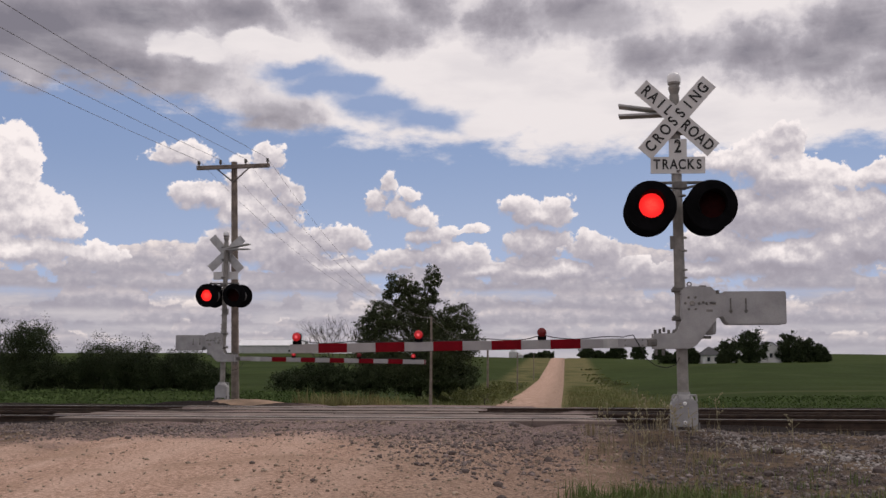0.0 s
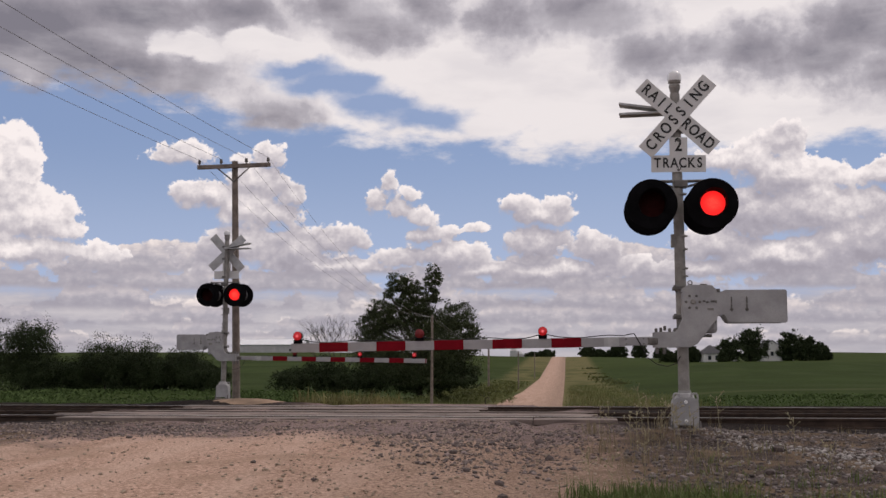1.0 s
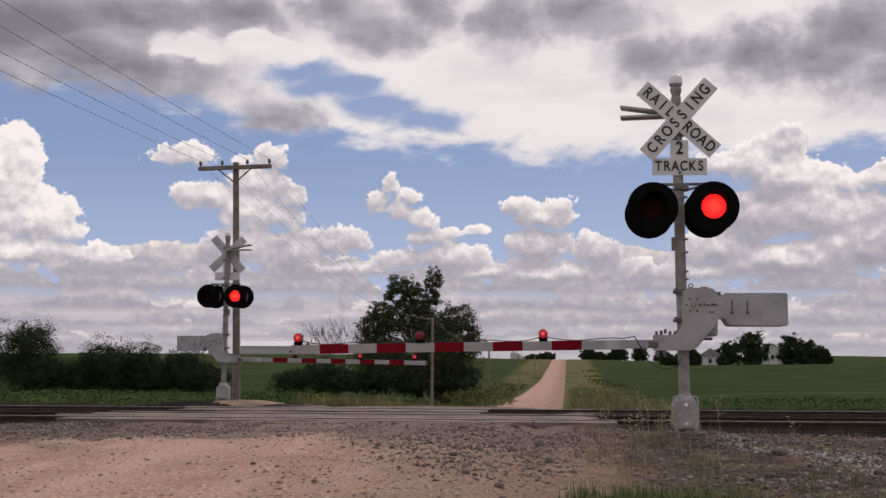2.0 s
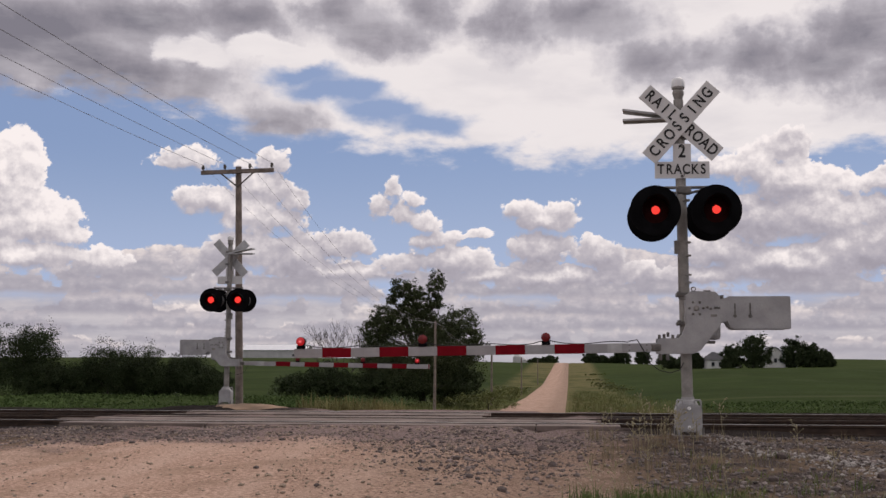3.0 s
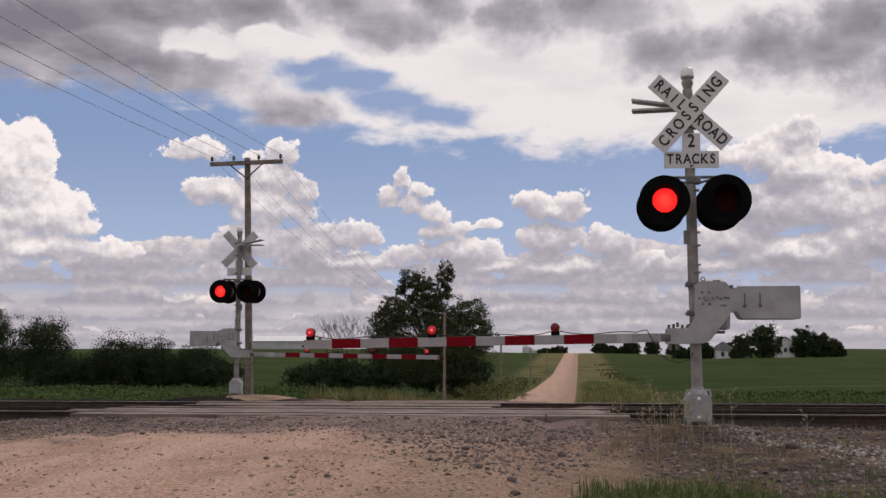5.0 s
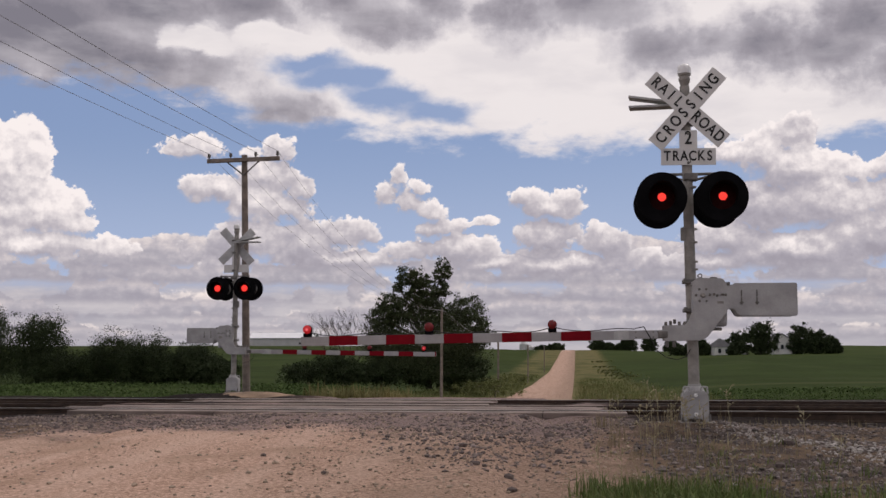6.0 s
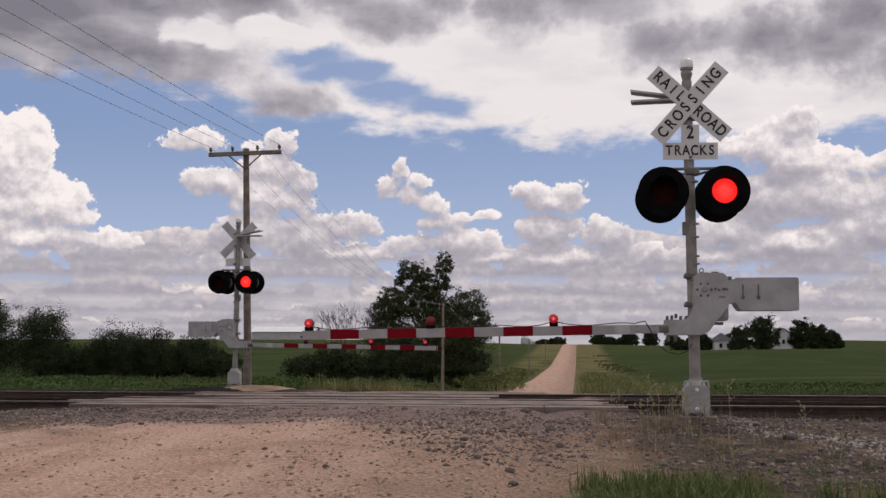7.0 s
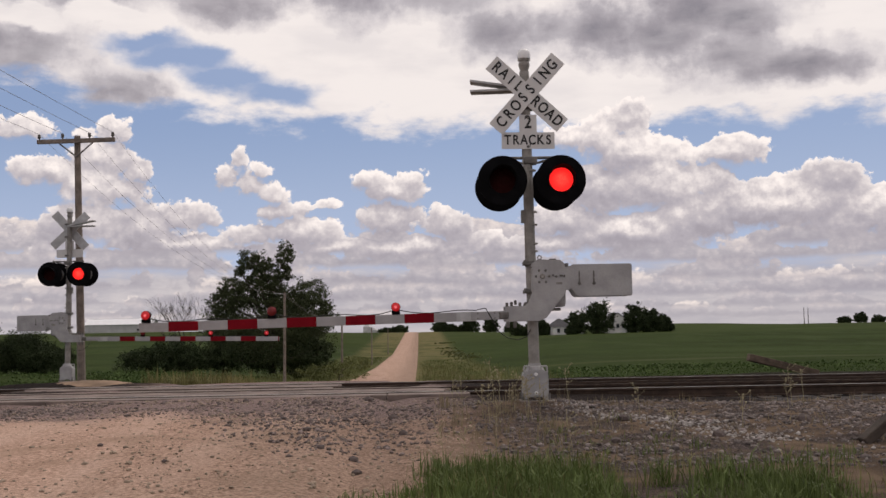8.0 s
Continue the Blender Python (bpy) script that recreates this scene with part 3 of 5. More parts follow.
def road_piece(ys):
    xs = [ROAD_X + ROAD_HALF * k for k in (-1, -0.93, -0.8, -0.6, -0.4, -0.2, 0, 0.2, 0.4, 0.6, 0.8, 0.93, 1)]
    ob = grid_mesh("road", xs, ys, road_top, M_GRAVEL)
    return tagged(ob, "tan gravel farm road with scattered stones", "road", kind="structure")


M_GRAVEL = gravel_material()
road_piece(list(np.arange(-30, 18.9, 0.3)) + [18.95])
road_piece([27.0] + list(np.arange(27.3, 60, 0.5)) + list(np.arange(60, 700, 6)))

# ---- the two tracks across the road ----
TRACKS = ((20.32, 0.45), (25.48, 0.31))      # middle of each track, height of its rails
GAUGE = 1.435


def ballast_bed(yc, top):
    def h(x, y):
        d = abs(y - yc)
        z = top - 0.20 + noise.noise(Vector((x * 5, y * 5, 1))) * 0.025 + noise.noise(Vector((x * 14, y * 14, 1))) * 0.02
        return z - max(0.0, d - 1.55) * 0.45
    ob = grid_mesh("ballast", stretched(-900, 900, -16, 14, 0.12, 1.06), list(np.arange(yc - 2.3, yc + 2.31, 0.115)), h, M_BALLAST)
    return tagged(ob, "dark oily crushed-stone ballast under the rails", "ballast", kind="stuff")


def rail_profile():
    return [(-0.07, 0.0), (0.07, 0.0), (0.07, 0.012), (0.011, 0.03), (0.011, 0.118), (0.036, 0.132), (0.037, 0.168), (-0.037, 0.168),
            (-0.036, 0.132), (-0.011, 0.118), (-0.011, 0.03), (-0.07, 0.012)]


def rail_track(yc, top, outer):
    t = thing("railway_track", (0, yc, top - 0.172), "level railway track with worn steel rails on dark wooden ties", "railway track", "tracks over the road", "structure")
    for side in (-1, 1):
        bm = bmesh.new()
        pr = rail_profile()
        ends = []
        for x in (-950, 950):
            ends.append([bm.verts.new((x, side * GAUGE / 2 + a, h)) for a, h in pr])
        for i in range(len(pr)):
            j = (i + 1) % len(pr)
            bm.faces.new((ends[0][i], ends[0][j], ends[1][j], ends[1][i]))
        bm.faces.new(ends[0]), bm.faces.new(ends[1])
        bmesh.ops.recalc_face_normals(bm, faces=bm.faces[:])
        rail = part("rail", bm, M_RAIL, t)
        bm = bmesh.new()
        box(bm, (0, side * GAUGE / 2, 0.1695), (1900, 0.062, 0.004))
        bright = side == outer
        part("rail_head", bm, M_HEAD if bright else M_RAIL, rail, "bright worn running surface" if bright else "dull rusty running surface")
    bm = bmesh.new()
    box(bm, (0, 0, -0.06), (0.23, 2.6, 0.115), bevel=0.012)
    first = part("tie", bm, M_TIE, t)
    bm = bmesh.new()
    for s in (-1, 1):
        box(bm, (0, s * GAUGE / 2, 0.004), (0.19, 0.32, 0.012))
        for k in (-0.1, 0.1):
            box(bm, (0.05 if k > 0 else -0.05, s * GAUGE / 2 + k, 0.018), (0.025, 0.03, 0.03))
    plates = part("tie_plates", bm, M_RAIL, first)
    for i in range(-30, 26):
        if i == 0:
            continue
        o = new("tie", first.data)
        o.parent = t
        o.matrix_basis = pose(i * 0.53 + random.uniform(-0.03, 0.03), random.uniform(-0.04, 0.04), random.uniform(-0.01, 0), 0, 0, random.uniform(-1.5, 1.5))
        q = new("tie_plates", plates.data)
        q.parent = o
    return t


for (yc, top), outer in zip(TRACKS, (-1, 1)):
    ballast_bed(yc, top)
    rail_track(yc, top, outer)


def crossing_planks(yc, top, x_from, x_to):
    """Weathered planks between and beside the rails where the road runs over."""
    t = thing("crossing_deck", ((x_from + x_to) / 2, yc, top - 0.012), "worn grey plank crossing deck set between the rails", "crossing deck", "decks over the tracks", "structure")
    wide = x_to - x_from
    for y in (-1.06, -0.53, -0.265, 0.0, 0.265, 0.53, 1.06):
        w = 0.25 if abs(y) < 1 else 0.5
        x, end = -wide / 2 + random.uniform(-0.8, 0.5), wide / 2 + random.uniform(-0.3, 0.3)
        while x < end - 0.1:
            ln = min(random.choice((2.3, 3.0, 2.6)), end - x)
            bm = bmesh.new()
            box(bm, (x + ln / 2, y, -0.05 + random.uniform(-0.006, 0.004)), (ln - 0.015, w - 0.012, 0.1), bevel=0.012)
            part("plank", bm, M_PLANK, t)
            x += ln
    return t


for (yc, top), ends in zip(TRACKS, ((-8.6, 0.6), (-8.3, -1.7))):
    crossing_planks(yc, top, *ends)

def fill_top(x, y):
    k = (y - 21.6) / 2.6
    ragged = noise.noise(Vector((x * 0.8, y * 0.8, 16))) * 0.5
    return 0.43 - 0.14 * k + noise.noise(Vector((x * 1.3, y * 1.3, 6))) * 0.02 - 0.16 * max(0.0, abs(x + 4.7) - 4.2 + ragged)


fill = grid_mesh("road_fill", list(np.arange(-11.0, 1.61, 0.2)), list(np.arange(21.66, 24.16, 0.13)), fill_top, M_GRAVEL)
tagged(fill, "packed gravel fill between the two tracks", "road", kind="structure")


# ---- crossing signal with gate ----
def lamp(parent, x, z, facing):
    """One flashing lamp: housing, round black backing, hood, dark lens and an added glowing lens that slides out
    through it.
    """
    bm = bmesh.new()
    lathe(bm, [(0.0, 0.32), (0.05, 0.32), (0.055, 0.17), (0.12, 0.13), (0.16, 0.05), (0.165, 0.0), (0.17, -0.03)], "y")
    body = part("lamp", bm, M_HOUSING, parent, smooth=True)
    body.matrix_basis = pose(x, -0.33 if facing > 0 else 0.33, z, 0, 0, 0 if facing > 0 else 180)
    bm = bmesh.new()
    lathe(bm, [(0.165, -0.03), (0.315, -0.03), (0.323, -0.025), (0.323, -0.012), (0.315, -0.008), (0.165, -0.008)], "y", 40)
    part("backing_disc", bm, M_DISC, body)
    bm = bmesh.new()
    rows = []
    for r0, dy in ((0.172, -0.03), (0.178, -0.30), (0.172, -0.30), (0.166, -0.03)):
        ring = []
        for i in range(29):
            a = radians(-35 + 250 * i / 28)
            reach = dy if dy > -0.1 else -0.03 - 0.27 * (0.45 + 0.55 * max(0.0, math.sin(a)))
            ring.append(bm.verts.new((r0 * math.cos(a), reach, r0 * math.sin(a))))
        rows.append(ring)
    for lo, hi in zip(rows, rows[1:] + rows[:1]):
        for i in range(28):
            bm.faces.new((lo[i], lo[i + 1], hi[i + 1], hi[i]))
    bmesh.ops.recalc_face_normals(bm, faces=bm.faces[:])
    part("hood", bm, M_DISC, body)
    bm = bmesh.new()
    lathe(bm, [(0.168, -0.028), (0.14, -0.036), (0.09, -0.044), (0.04, -0.048), (0.0, -0.049)], "y")
    part("lens", bm, M_LENS, body, "dark red glass lens", smooth=True)
    bm = bmesh.new()
    lathe(bm, [(0.156, 0.0), (0.13, -0.012), (0.085, -0.024), (0.04, -0.031), (0.0, -0.033)], "y")
    lit = part("lit_lens", bm, M_GLOW, body, "glowing red lens", smooth=True)
    lit.matrix_basis = pose(0, 0.03, 0)
    return lit


def blade(parent, angle, y, word_a, word_b, whole=None):
    """A crossbuck board with its words."""
    bm = bmesh.new()
    box(bm, (0, 0, 0), (1.26, 0.012, 0.23), bevel=0.004)
    ob = part("crossbuck_blade", bm, [M_SIGN], parent)
    ob.matrix_basis = pose(-0.03, y, 4.04, 0, -angle, 0)
    if whole:
        for k, ch in enumerate(whole):
            lettering(ch, 0.20, ob, pose((k - 3.5) * 0.145, -0.009, 0, 90, 0, 0))
    else:
        for k, ch in enumerate(word_a):
            lettering(ch, 0.20, ob, pose(-0.53 + k * 0.128, -0.009, 0, 90, 0, 0))
        for k, ch in enumerate(word_b):
            lettering(ch, 0.20, ob, pose(0.155 + k * 0.128, -0.009, 0, 90, 0, 0))
    bm = bmesh.new()
    box(bm, (0, 0.009, 0), (1.24, 0.004, 0.215))
    part("blade_back", bm, M_ALU, ob, "bare aluminium back")
    return ob


CASTING = [(-0.38, 1.04), (0.06, 1.04), (0.15, 1.08), (0.41, 1.40), (0.41, 1.77), (0.35, 1.83), (0.05, 1.84), (-0.02, 1.79),
           (-0.02, 1.43), (-0.08, 1.28), (-0.14, 1.24), (-0.38, 1.24)]
WEIGHT = [(0.40, 1.43), (0.49, 1.45), (0.54, 1.365), (0.57, 1.35), (1.265, 1.35), (1.28, 1.365), (1.28, 1.755), (1.265, 1.77), (0.50, 1.77), (0.485, 1.74), (0.40, 1.74)]


def crossing_signal(at, rz, label, layout):
    t = thing("crossing_signal", at, label, "crossing signal", "signals at the crossing", rz=rz)
    bm = bmesh.new()
    rod(bm, (0, 0, 0.1), (-0.05, 0, 4.36), 0.073, 0.064, 20)
    for z in (1.95, 2.05, 2.30, 2.47, 3.02):
        rod(bm, (0, 0, z), (0, 0, z + 0.02), 0.078, seg=20)
    part("mast", bm, M_MAST, t, "silver-painted steel pipe", smooth=False)
    bm = bmesh.new()
    box(bm, (0, 0, -0.05), (0.42, 0.38, 0.13), bevel=0.03)
    part("footing", bm, M_CONC, t, "concrete footing")
    bm = bmesh.new()
    plate(bm, [(-0.165, 0.02), (-0.105, 0.02), (-0.10, 0.055), (0.10, 0.055), (0.105, 0.02), (0.165, 0.02), (0.165, 0.35), (0.135, 0.395), (0.07, 0.41),
               (-0.07, 0.41), (-0.135, 0.395), (-0.165, 0.35)], -0.135, 0.135, 0.012)
    lathe(bm, [(0.13, 0.40), (0.10, 0.45), (0.082, 0.46), (0.082, 0.49), (0.07, 0.49)], "z", 20)
    foot = part("base_box", bm, M_CAST, t, "bolted cast junction base")
    for z in (0.11, 0.35):
        bm = bmesh.new()
        lathe(bm, [(0.0, -0.03), (0.018, -0.03), (0.024, -0.015), (0.024, 0.0)], "y", 10)
        part("bolt", bm, M_GLASS, foot).matrix_basis = pose(0, -0.136, z)
    for sx in (-1, 1):
        bm = bmesh.new()
        for a, b in (((0.075, 0.40), (0.075, 0.455)), ((0.075, 0.455), (0.145, 0.455)), ((0.145, 0.455), (0.155, 0.37))):
            rod(bm, (sx * a[0], -0.10, a[1]), (sx * b[0], -0.10, b[1]), 0.012, seg=8)
        part("lug", bm, M_CAST, foot)
        for sy in (-1, 1):
            bm = bmesh.new()
            rod(bm, (sx * 0.17, sy * 0.15, 0.02), (sx * 0.17, sy * 0.15, 0.11), 0.014, seg=8)
            part("anchor_bolt", bm, M_STEEL, foot)
    # top of the mast
    bm = bmesh.new()
    lathe(bm, [(0.05, 4.32), (0.05, 4.36), (0.075, 4.44), (0.075, 4.47), (0.065, 4.48), (0.065, 4.50), (0.082, 4.505), (0.082, 4.53)], "z", 20)
    neck = part("mast_neck", bm, M_MAST, t, smooth=False)
    neck.location.x = -0.05
    bm = bmesh.new()
    lathe(bm, [(0.088, 4.53), (0.09, 4.57), (0.085, 4.61), (0.065, 4.645), (0.035, 4.66), (0.0, 4.665)], "z", 20)
    part("finial", bm, M_GLASS, t, "white dome cap", smooth=True).location.x = -0.05
    # signs
    front = -0.105
    blade(t, -42.8, front + 0.012, "RAIL", "ROAD")
    blade(t, 48.0, front - 0.012, "", "", "CROSSING")
    bm = bmesh.new()
    plate(bm, [(-0.35, -0.115), (0.35, -0.115), (0.35, 0.105), (0.115, 0.105), (0.115, 0.34), (-0.115, 0.34), (-0.115, 0.105), (-0.35, 0.105)], -0.006, 0.006, 0.002)
    sign = part("track_count_sign", bm, M_SIGN, t, "white sign reading 2 tracks")
    sign.matrix_basis = pose(-0.025, front + 0.03, 3.425, 0, 0.6, 0)
    lettering("2", 0.24, sign, pose(0, -0.009, 0.235, 90, 0, 0))
    for k, ch in enumerate("TRACKS"):
        lettering(ch, 0.18, sign, pose((k - 2.5) * 0.108, -0.009, 0.0, 90, 0, 0))
    for z in (-0.085, 0.3):
        bm = bmesh.new()
        lathe(bm, [(0.0, -0.02), (0.014, -0.018), (0.02, -0.006)], "y", 10, at=(0, 0, z))
        part("bolt", bm, M_STEEL, sign)
    for z in (3.36, 3.86, 4.2):
        bm = bmesh.new()
        lathe(bm, [(0.068, z - 0.02), (0.082, z - 0.02), (0.082, z + 0.02), (0.068, z + 0.02)], "z", 20)
        box(bm, (0, -0.045, z), (0.05, 0.05, 0.04))
        part("sign_clamp", bm, M_STEEL, t)
    # second, edge-on crossbuck on the rear bracket
    for k, (dz, tip) in enumerate(((0.06, 0.11), (0.0, -0.03))):
        bm = bmesh.new()
        a, b = Vector((-0.05, 0.12, 4.13 + dz * 0.3)), Vector((-0.76, 0.20, 4.16 + tip))
        d = b - a
        m = Matrix.Translation((a + b) / 2) @ d.to_track_quat("X", "Z").to_matrix().to_4x4()
        box(bm, (0, 0, 0), (d.length, 0.22, 0.03), bevel=0.004)
        bm.transform(m)
        part("rear_blade", bm, M_ALU, t, "bare aluminium blade seen edge on")
    # lamps on a cross arm
    bm = bmesh.new()
    rod(bm, (-0.395, 0, 3.20), (0.365, 0, 3.20), 0.020, seg=10)
    rod(bm, (-0.395, 0, 3.20), (-0.07, 0, 3.12), 0.016, seg=8)
    rod(bm, (0.365, 0, 3.20), (0.05, 0, 3.12), 0.016, seg=8)
    box(bm, (0, 0, 3.16), (0.18, 0.17, 0.10), bevel=0.02)
    for x in (-0.395, 0.365):
        rod(bm, (x, 0, 3.22), (x, 0, 2.86), 0.022, seg=10)
        rod(bm, (x, -0.06, 3.20), (x, 0.06, 3.20), 0.028, seg=10)
        box(bm, (x, 0, 2.86), (0.06, 0.1, 0.1), bevel=0.01)
    part("lamp_bracket", bm, M_STEEL, t, "dark steel cross arm")
    # lamps: front pair and rear pair; first of each pair flashes with the viewer's left
    lit = {"left": [lamp(t, -0.395, 2.86, 1)], "right": [lamp(t, 0.365, 2.86, 1)]}
    lit["rear_a"] = [lamp(t, -0.395, 2.85, -1)]
    lit["rear_b"] = [lamp(t, 0.365, 2.85, -1)]
    # small box and conduit on the mast
    bm = bmesh.new()
    box(bm, (-0.105, 0.0, 2.42), (0.06, 0.09, 0.17), bevel=0.008)
    rod(bm, (-0.085, -0.03, 2.34), (-0.085, -0.03, 1.75), 0.013, seg=8)
    part("conduit_box", bm, M_MAST, t)
    # gate machine
    for y0 in (-0.20, 0.14):
        bm = bmesh.new()
        plate(bm, CASTING, y0, y0 + 0.06, 0.006)
        side = part("gate_casting", bm, M_CAST, t, "grey cast arm holder")
        face, turn = (y0, 0) if y0 < 0 else (y0 + 0.06, 180)
        ring = [(0.11 + 0.086 * math.cos(radians(60 * k)), 1.62 + 0.086 * math.sin(radians(60 * k))) for k in range(6)]
        for x, z in ring + [(0.25, 1.63), (0.29, 1.615)]:
            bm = bmesh.new()
            lathe(bm, [(0.0, -0.014), (0.013, -0.012), (0.017, 0.0)], "y", 8)
            part("bolt", bm, M_STEEL, side).matrix_basis = pose(x, face, z, 0, 0, turn)
        bm = bmesh.new()
        lathe(bm, [(0.0, -0.016), (0.020, -0.016), (0.030, -0.010), (0.034, 0.0)], "y", 16)
        part("shaft_cap", bm, M_MAST, side, "worn round shaft cap").matrix_basis = pose(0.11, face, 1.62, 0, 0, turn)
        for x, z, w, h in ((0.355, 1.625, 0.05, 0.022), (0.395, 1.62, 0.018, 0.03)):
            bm = bmesh.new()
            box(bm, (x, face - 0.004 if y0 < 0 else face + 0.004, z), (w, 0.010, h), bevel=0.002)
            part("latch", bm, M_STEEL, side)
        bm = bmesh.new()
        box(bm, (0.325, face - 0.002 if y0 < 0 else face + 0.002, 1.525), (0.08, 0.006, 0.03))
        part("name_plate", bm, M_MAST, side, "faded name plate")
    bm = bmesh.new()
    lathe(bm, [(0.0, -0.02), (0.035, -0.018), (0.045, 0.0)], "y", 14)
    part("shaft_end", bm, M_ALU, side).matrix_basis = pose(0.10, 0.2, 1.61, 0, 0, 180)
    bm = bmesh.new()
    box(bm, (0.31, 0.204, 1.50), (0.10, 0.006, 0.045))
    part("worn_plate", bm, M_MAST, side)
    bm = bmesh.new()
    box(bm, (0.15, 0.0, 1.60), (0.36, 0.27, 0.40), bevel=0.03)
    box(bm, (0.29, 0.0, 1.36), (0.26, 0.26, 0.28), bevel=0.05)
    machine = part("gate_machine", bm, M_CAST, t, "grey gate motor housing")
    for x, z in ((-0.36, 1.255), (-0.30, 1.265), (-0.25, 1.285), (-0.19, 1.255), (-0.12, 1.255)):
        bm = bmesh.new()
        box(bm, (x, -0.17, z), (0.035, 0.05, 0.06), bevel=0.008)
        part("clamp_bolt", bm, M_STEEL, side)
    for x in (-0.35, -0.26):
        bm = bmesh.new()
        rod(bm, (x, -0.17, 0.96), (x, -0.17, 1.05), 0.022, seg=8)
        part("clamp_bolt", bm, M_STEEL, side)
    for z in (1.80, 1.43, 1.25):
        bm = bmesh.new()
        rod(bm, (-0.10, -0.07, z - 0.02), (-0.10, -0.07, z + 0.04), 0.022, seg=8)
        box(bm, (-0.03, 0, z), (0.19, 0.2, 0.05), bevel=0.01)
        part("mast_clamp", bm, M_STEEL, t)
    bm = bmesh.new()
    rod(bm, (0.14, -0.15, 1.80), (0.14, -0.15, 1.84), 0.02, seg=10)
    box(bm, (0.25, -0.16, 1.83), (0.09, 0.03, 0.04), bevel=0.008)
    box(bm, (0.03, -0.16, 1.74), (0.2, 0.012, 0.012))
    part("lifting_lug", bm, M_STEEL, machine)
    bm = bmesh.new()
    hoop = [(0.085 + 0.026 * math.cos(radians(30 * k)), -0.12, 1.868 + 0.026 * math.sin(radians(30 * k))) for k in range(13)]
    for a, b in zip(hoop, hoop[1:]):
        rod(bm, a, b, 0.007, seg=6)
    part("eye_bolt", bm, M_STEEL, machine)
    bm = bmesh.new()
    rod(bm, (0.24, -0.1, 1.17), (0.24, -0.1, 1.25), 0.03, seg=10)
    box(bm, (0.30, -0.06, 1.19), (0.10, 0.10, 0.04), bevel=0.01)
    part("drain_fitting", bm, M_STEEL, machine)
    # counterweight
    for y0 in (-0.19, 0.15):
        bm = bmesh.new()
        plate(bm, WEIGHT, y0, y0 + 0.045, 0.008)
        weight = part("counterweight", bm, M_CAST, t, "flat grey steel counterweight plate")
        for x, z in ((0.59, 1.64), (0.59, 1.55), (0.78, 1.64), (0.78, 1.55)):
            bm = bmesh.new()
            deep = y0 - 0.004 if y0 < 0 else y0 + 0.049
            box(bm, (x, deep, z), (0.016, 0.014, 0.085), bevel=0.004)
            if z < 1.6:
                box(bm, (x, deep, z - 0.03), (0.038, 0.018, 0.038), Matrix.Rotation(radians(45), 4, "Y"), bevel=0.004)
            part("bolt", bm, M_STEEL, weight)
        bm = bmesh.new()
        rod(bm, (0.43, y0 + 0.02, 1.74), (0.43, y0 + 0.02, 1.785), 0.025, seg=8)
        part("stop_bolt", bm, M_STEEL, weight)
    # arm
    reach, first, pitch, count, lamps = layout
    bm = bmesh.new()
    box(bm, (-0.60, 0, 0.003), (0.46, 0.05, 0.11), bevel=0.008)
    box(bm, (-(reach + 0.78) / 2, 0, 0.0), (reach - 0.78, 0.04, 0.120), bevel=0.006)
    arm = part("gate_arm", bm, M_ARM, t, "lowered aluminium gate arm with red stripes")
    arm.matrix_basis = pose(0, -0.17, 1.128, 0, -0.95, 0)
    bm = bmesh.new()
    box(bm, (-0.40, 0, 0.0), (0.12, 0.09, 0.09), bevel=0.015)
    part("arm_socket", bm, M_STEEL, arm)
    for x in (-0.46, -0.52, -0.74):
        for z in (-0.03, 0.035):
            bm = bmesh.new()
            box(bm, (x, -0.027, z), (0.016, 0.012, 0.016), bevel=0.003)
            part("bolt", bm, M_STEEL, arm)
    bm = bmesh.new()
    box(bm, (-0.89, 0, 0.0), (0.26, 0.046, 0.123), bevel=0.004)
    part("arm_splice", bm, M_ALU, arm)
    for k in range(count):
        w = min(0.385 / 0.76 * pitch, 2 * (reach - first - k * pitch) - 0.01)
        bm = bmesh.new()
        box(bm, (-first - k * pitch, 0, 0), (w, 0.045, 0.123), bevel=0.004)
        part("red_stripe", bm, M_RED, arm, "red reflective stripe")
    arm_lit = {}
    for x, key in lamps:
        x = -x
        bm = bmesh.new()
        box(bm, (x, 0, 0.082), (0.11, 0.07, 0.05), bevel=0.01)
        lathe(bm, [(0.052, -0.035), (0.058, -0.03), (0.058, 0.03), (0.052, 0.035), (0.0, 0.035)], "y", 16, at=(x, 0, 0.155))
        body = part("arm_lamp", bm, M_DISC, arm)
        for face in (-1, 1):
            bm = bmesh.new()
            lathe(bm, [(0.060, -0.032), (0.05, -0.046), (0.03, -0.053), (0.0, -0.056)], "y", 20)
            part("arm_lens", bm, M_ARM_LENS, body, smooth=True).matrix_basis = pose(x, 0, 0.155, 0, 0, 0 if face < 0 else 180)
            # added glowing lens, pushed out through the red one when the lamp is on
            bm = bmesh.new()
            lathe(bm, [(0.055, 0.0), (0.044, -0.012), (0.026, -0.019), (0.0, -0.022)], "y", 20)
            g = part("lit_arm_lens", bm, M_ARM_GLOW, body, "small glowing red lens", smooth=True)
            arm_lit.setdefault(key, []).append((g, x, 0.155, face))
    bm = bmesh.new()
    last = None
    for i in range(61):
        x = -0.75 - (reach - 0.85) * i / 60
        z = 0.075 + 0.012 * math.sin(i * 0.55)
        for lx in [-q[0] for q in lamps]:
            z += 0.03 * math.exp(-((x - lx) / 0.12) ** 2)
        if last:
            rod(bm, last, (x, 0.0, z), 0.006, seg=6)
        last = (x, 0.0, z)
    part("arm_cable", bm, M_CABLE, arm, "black cable along the arm")
    bm = bmesh.new()
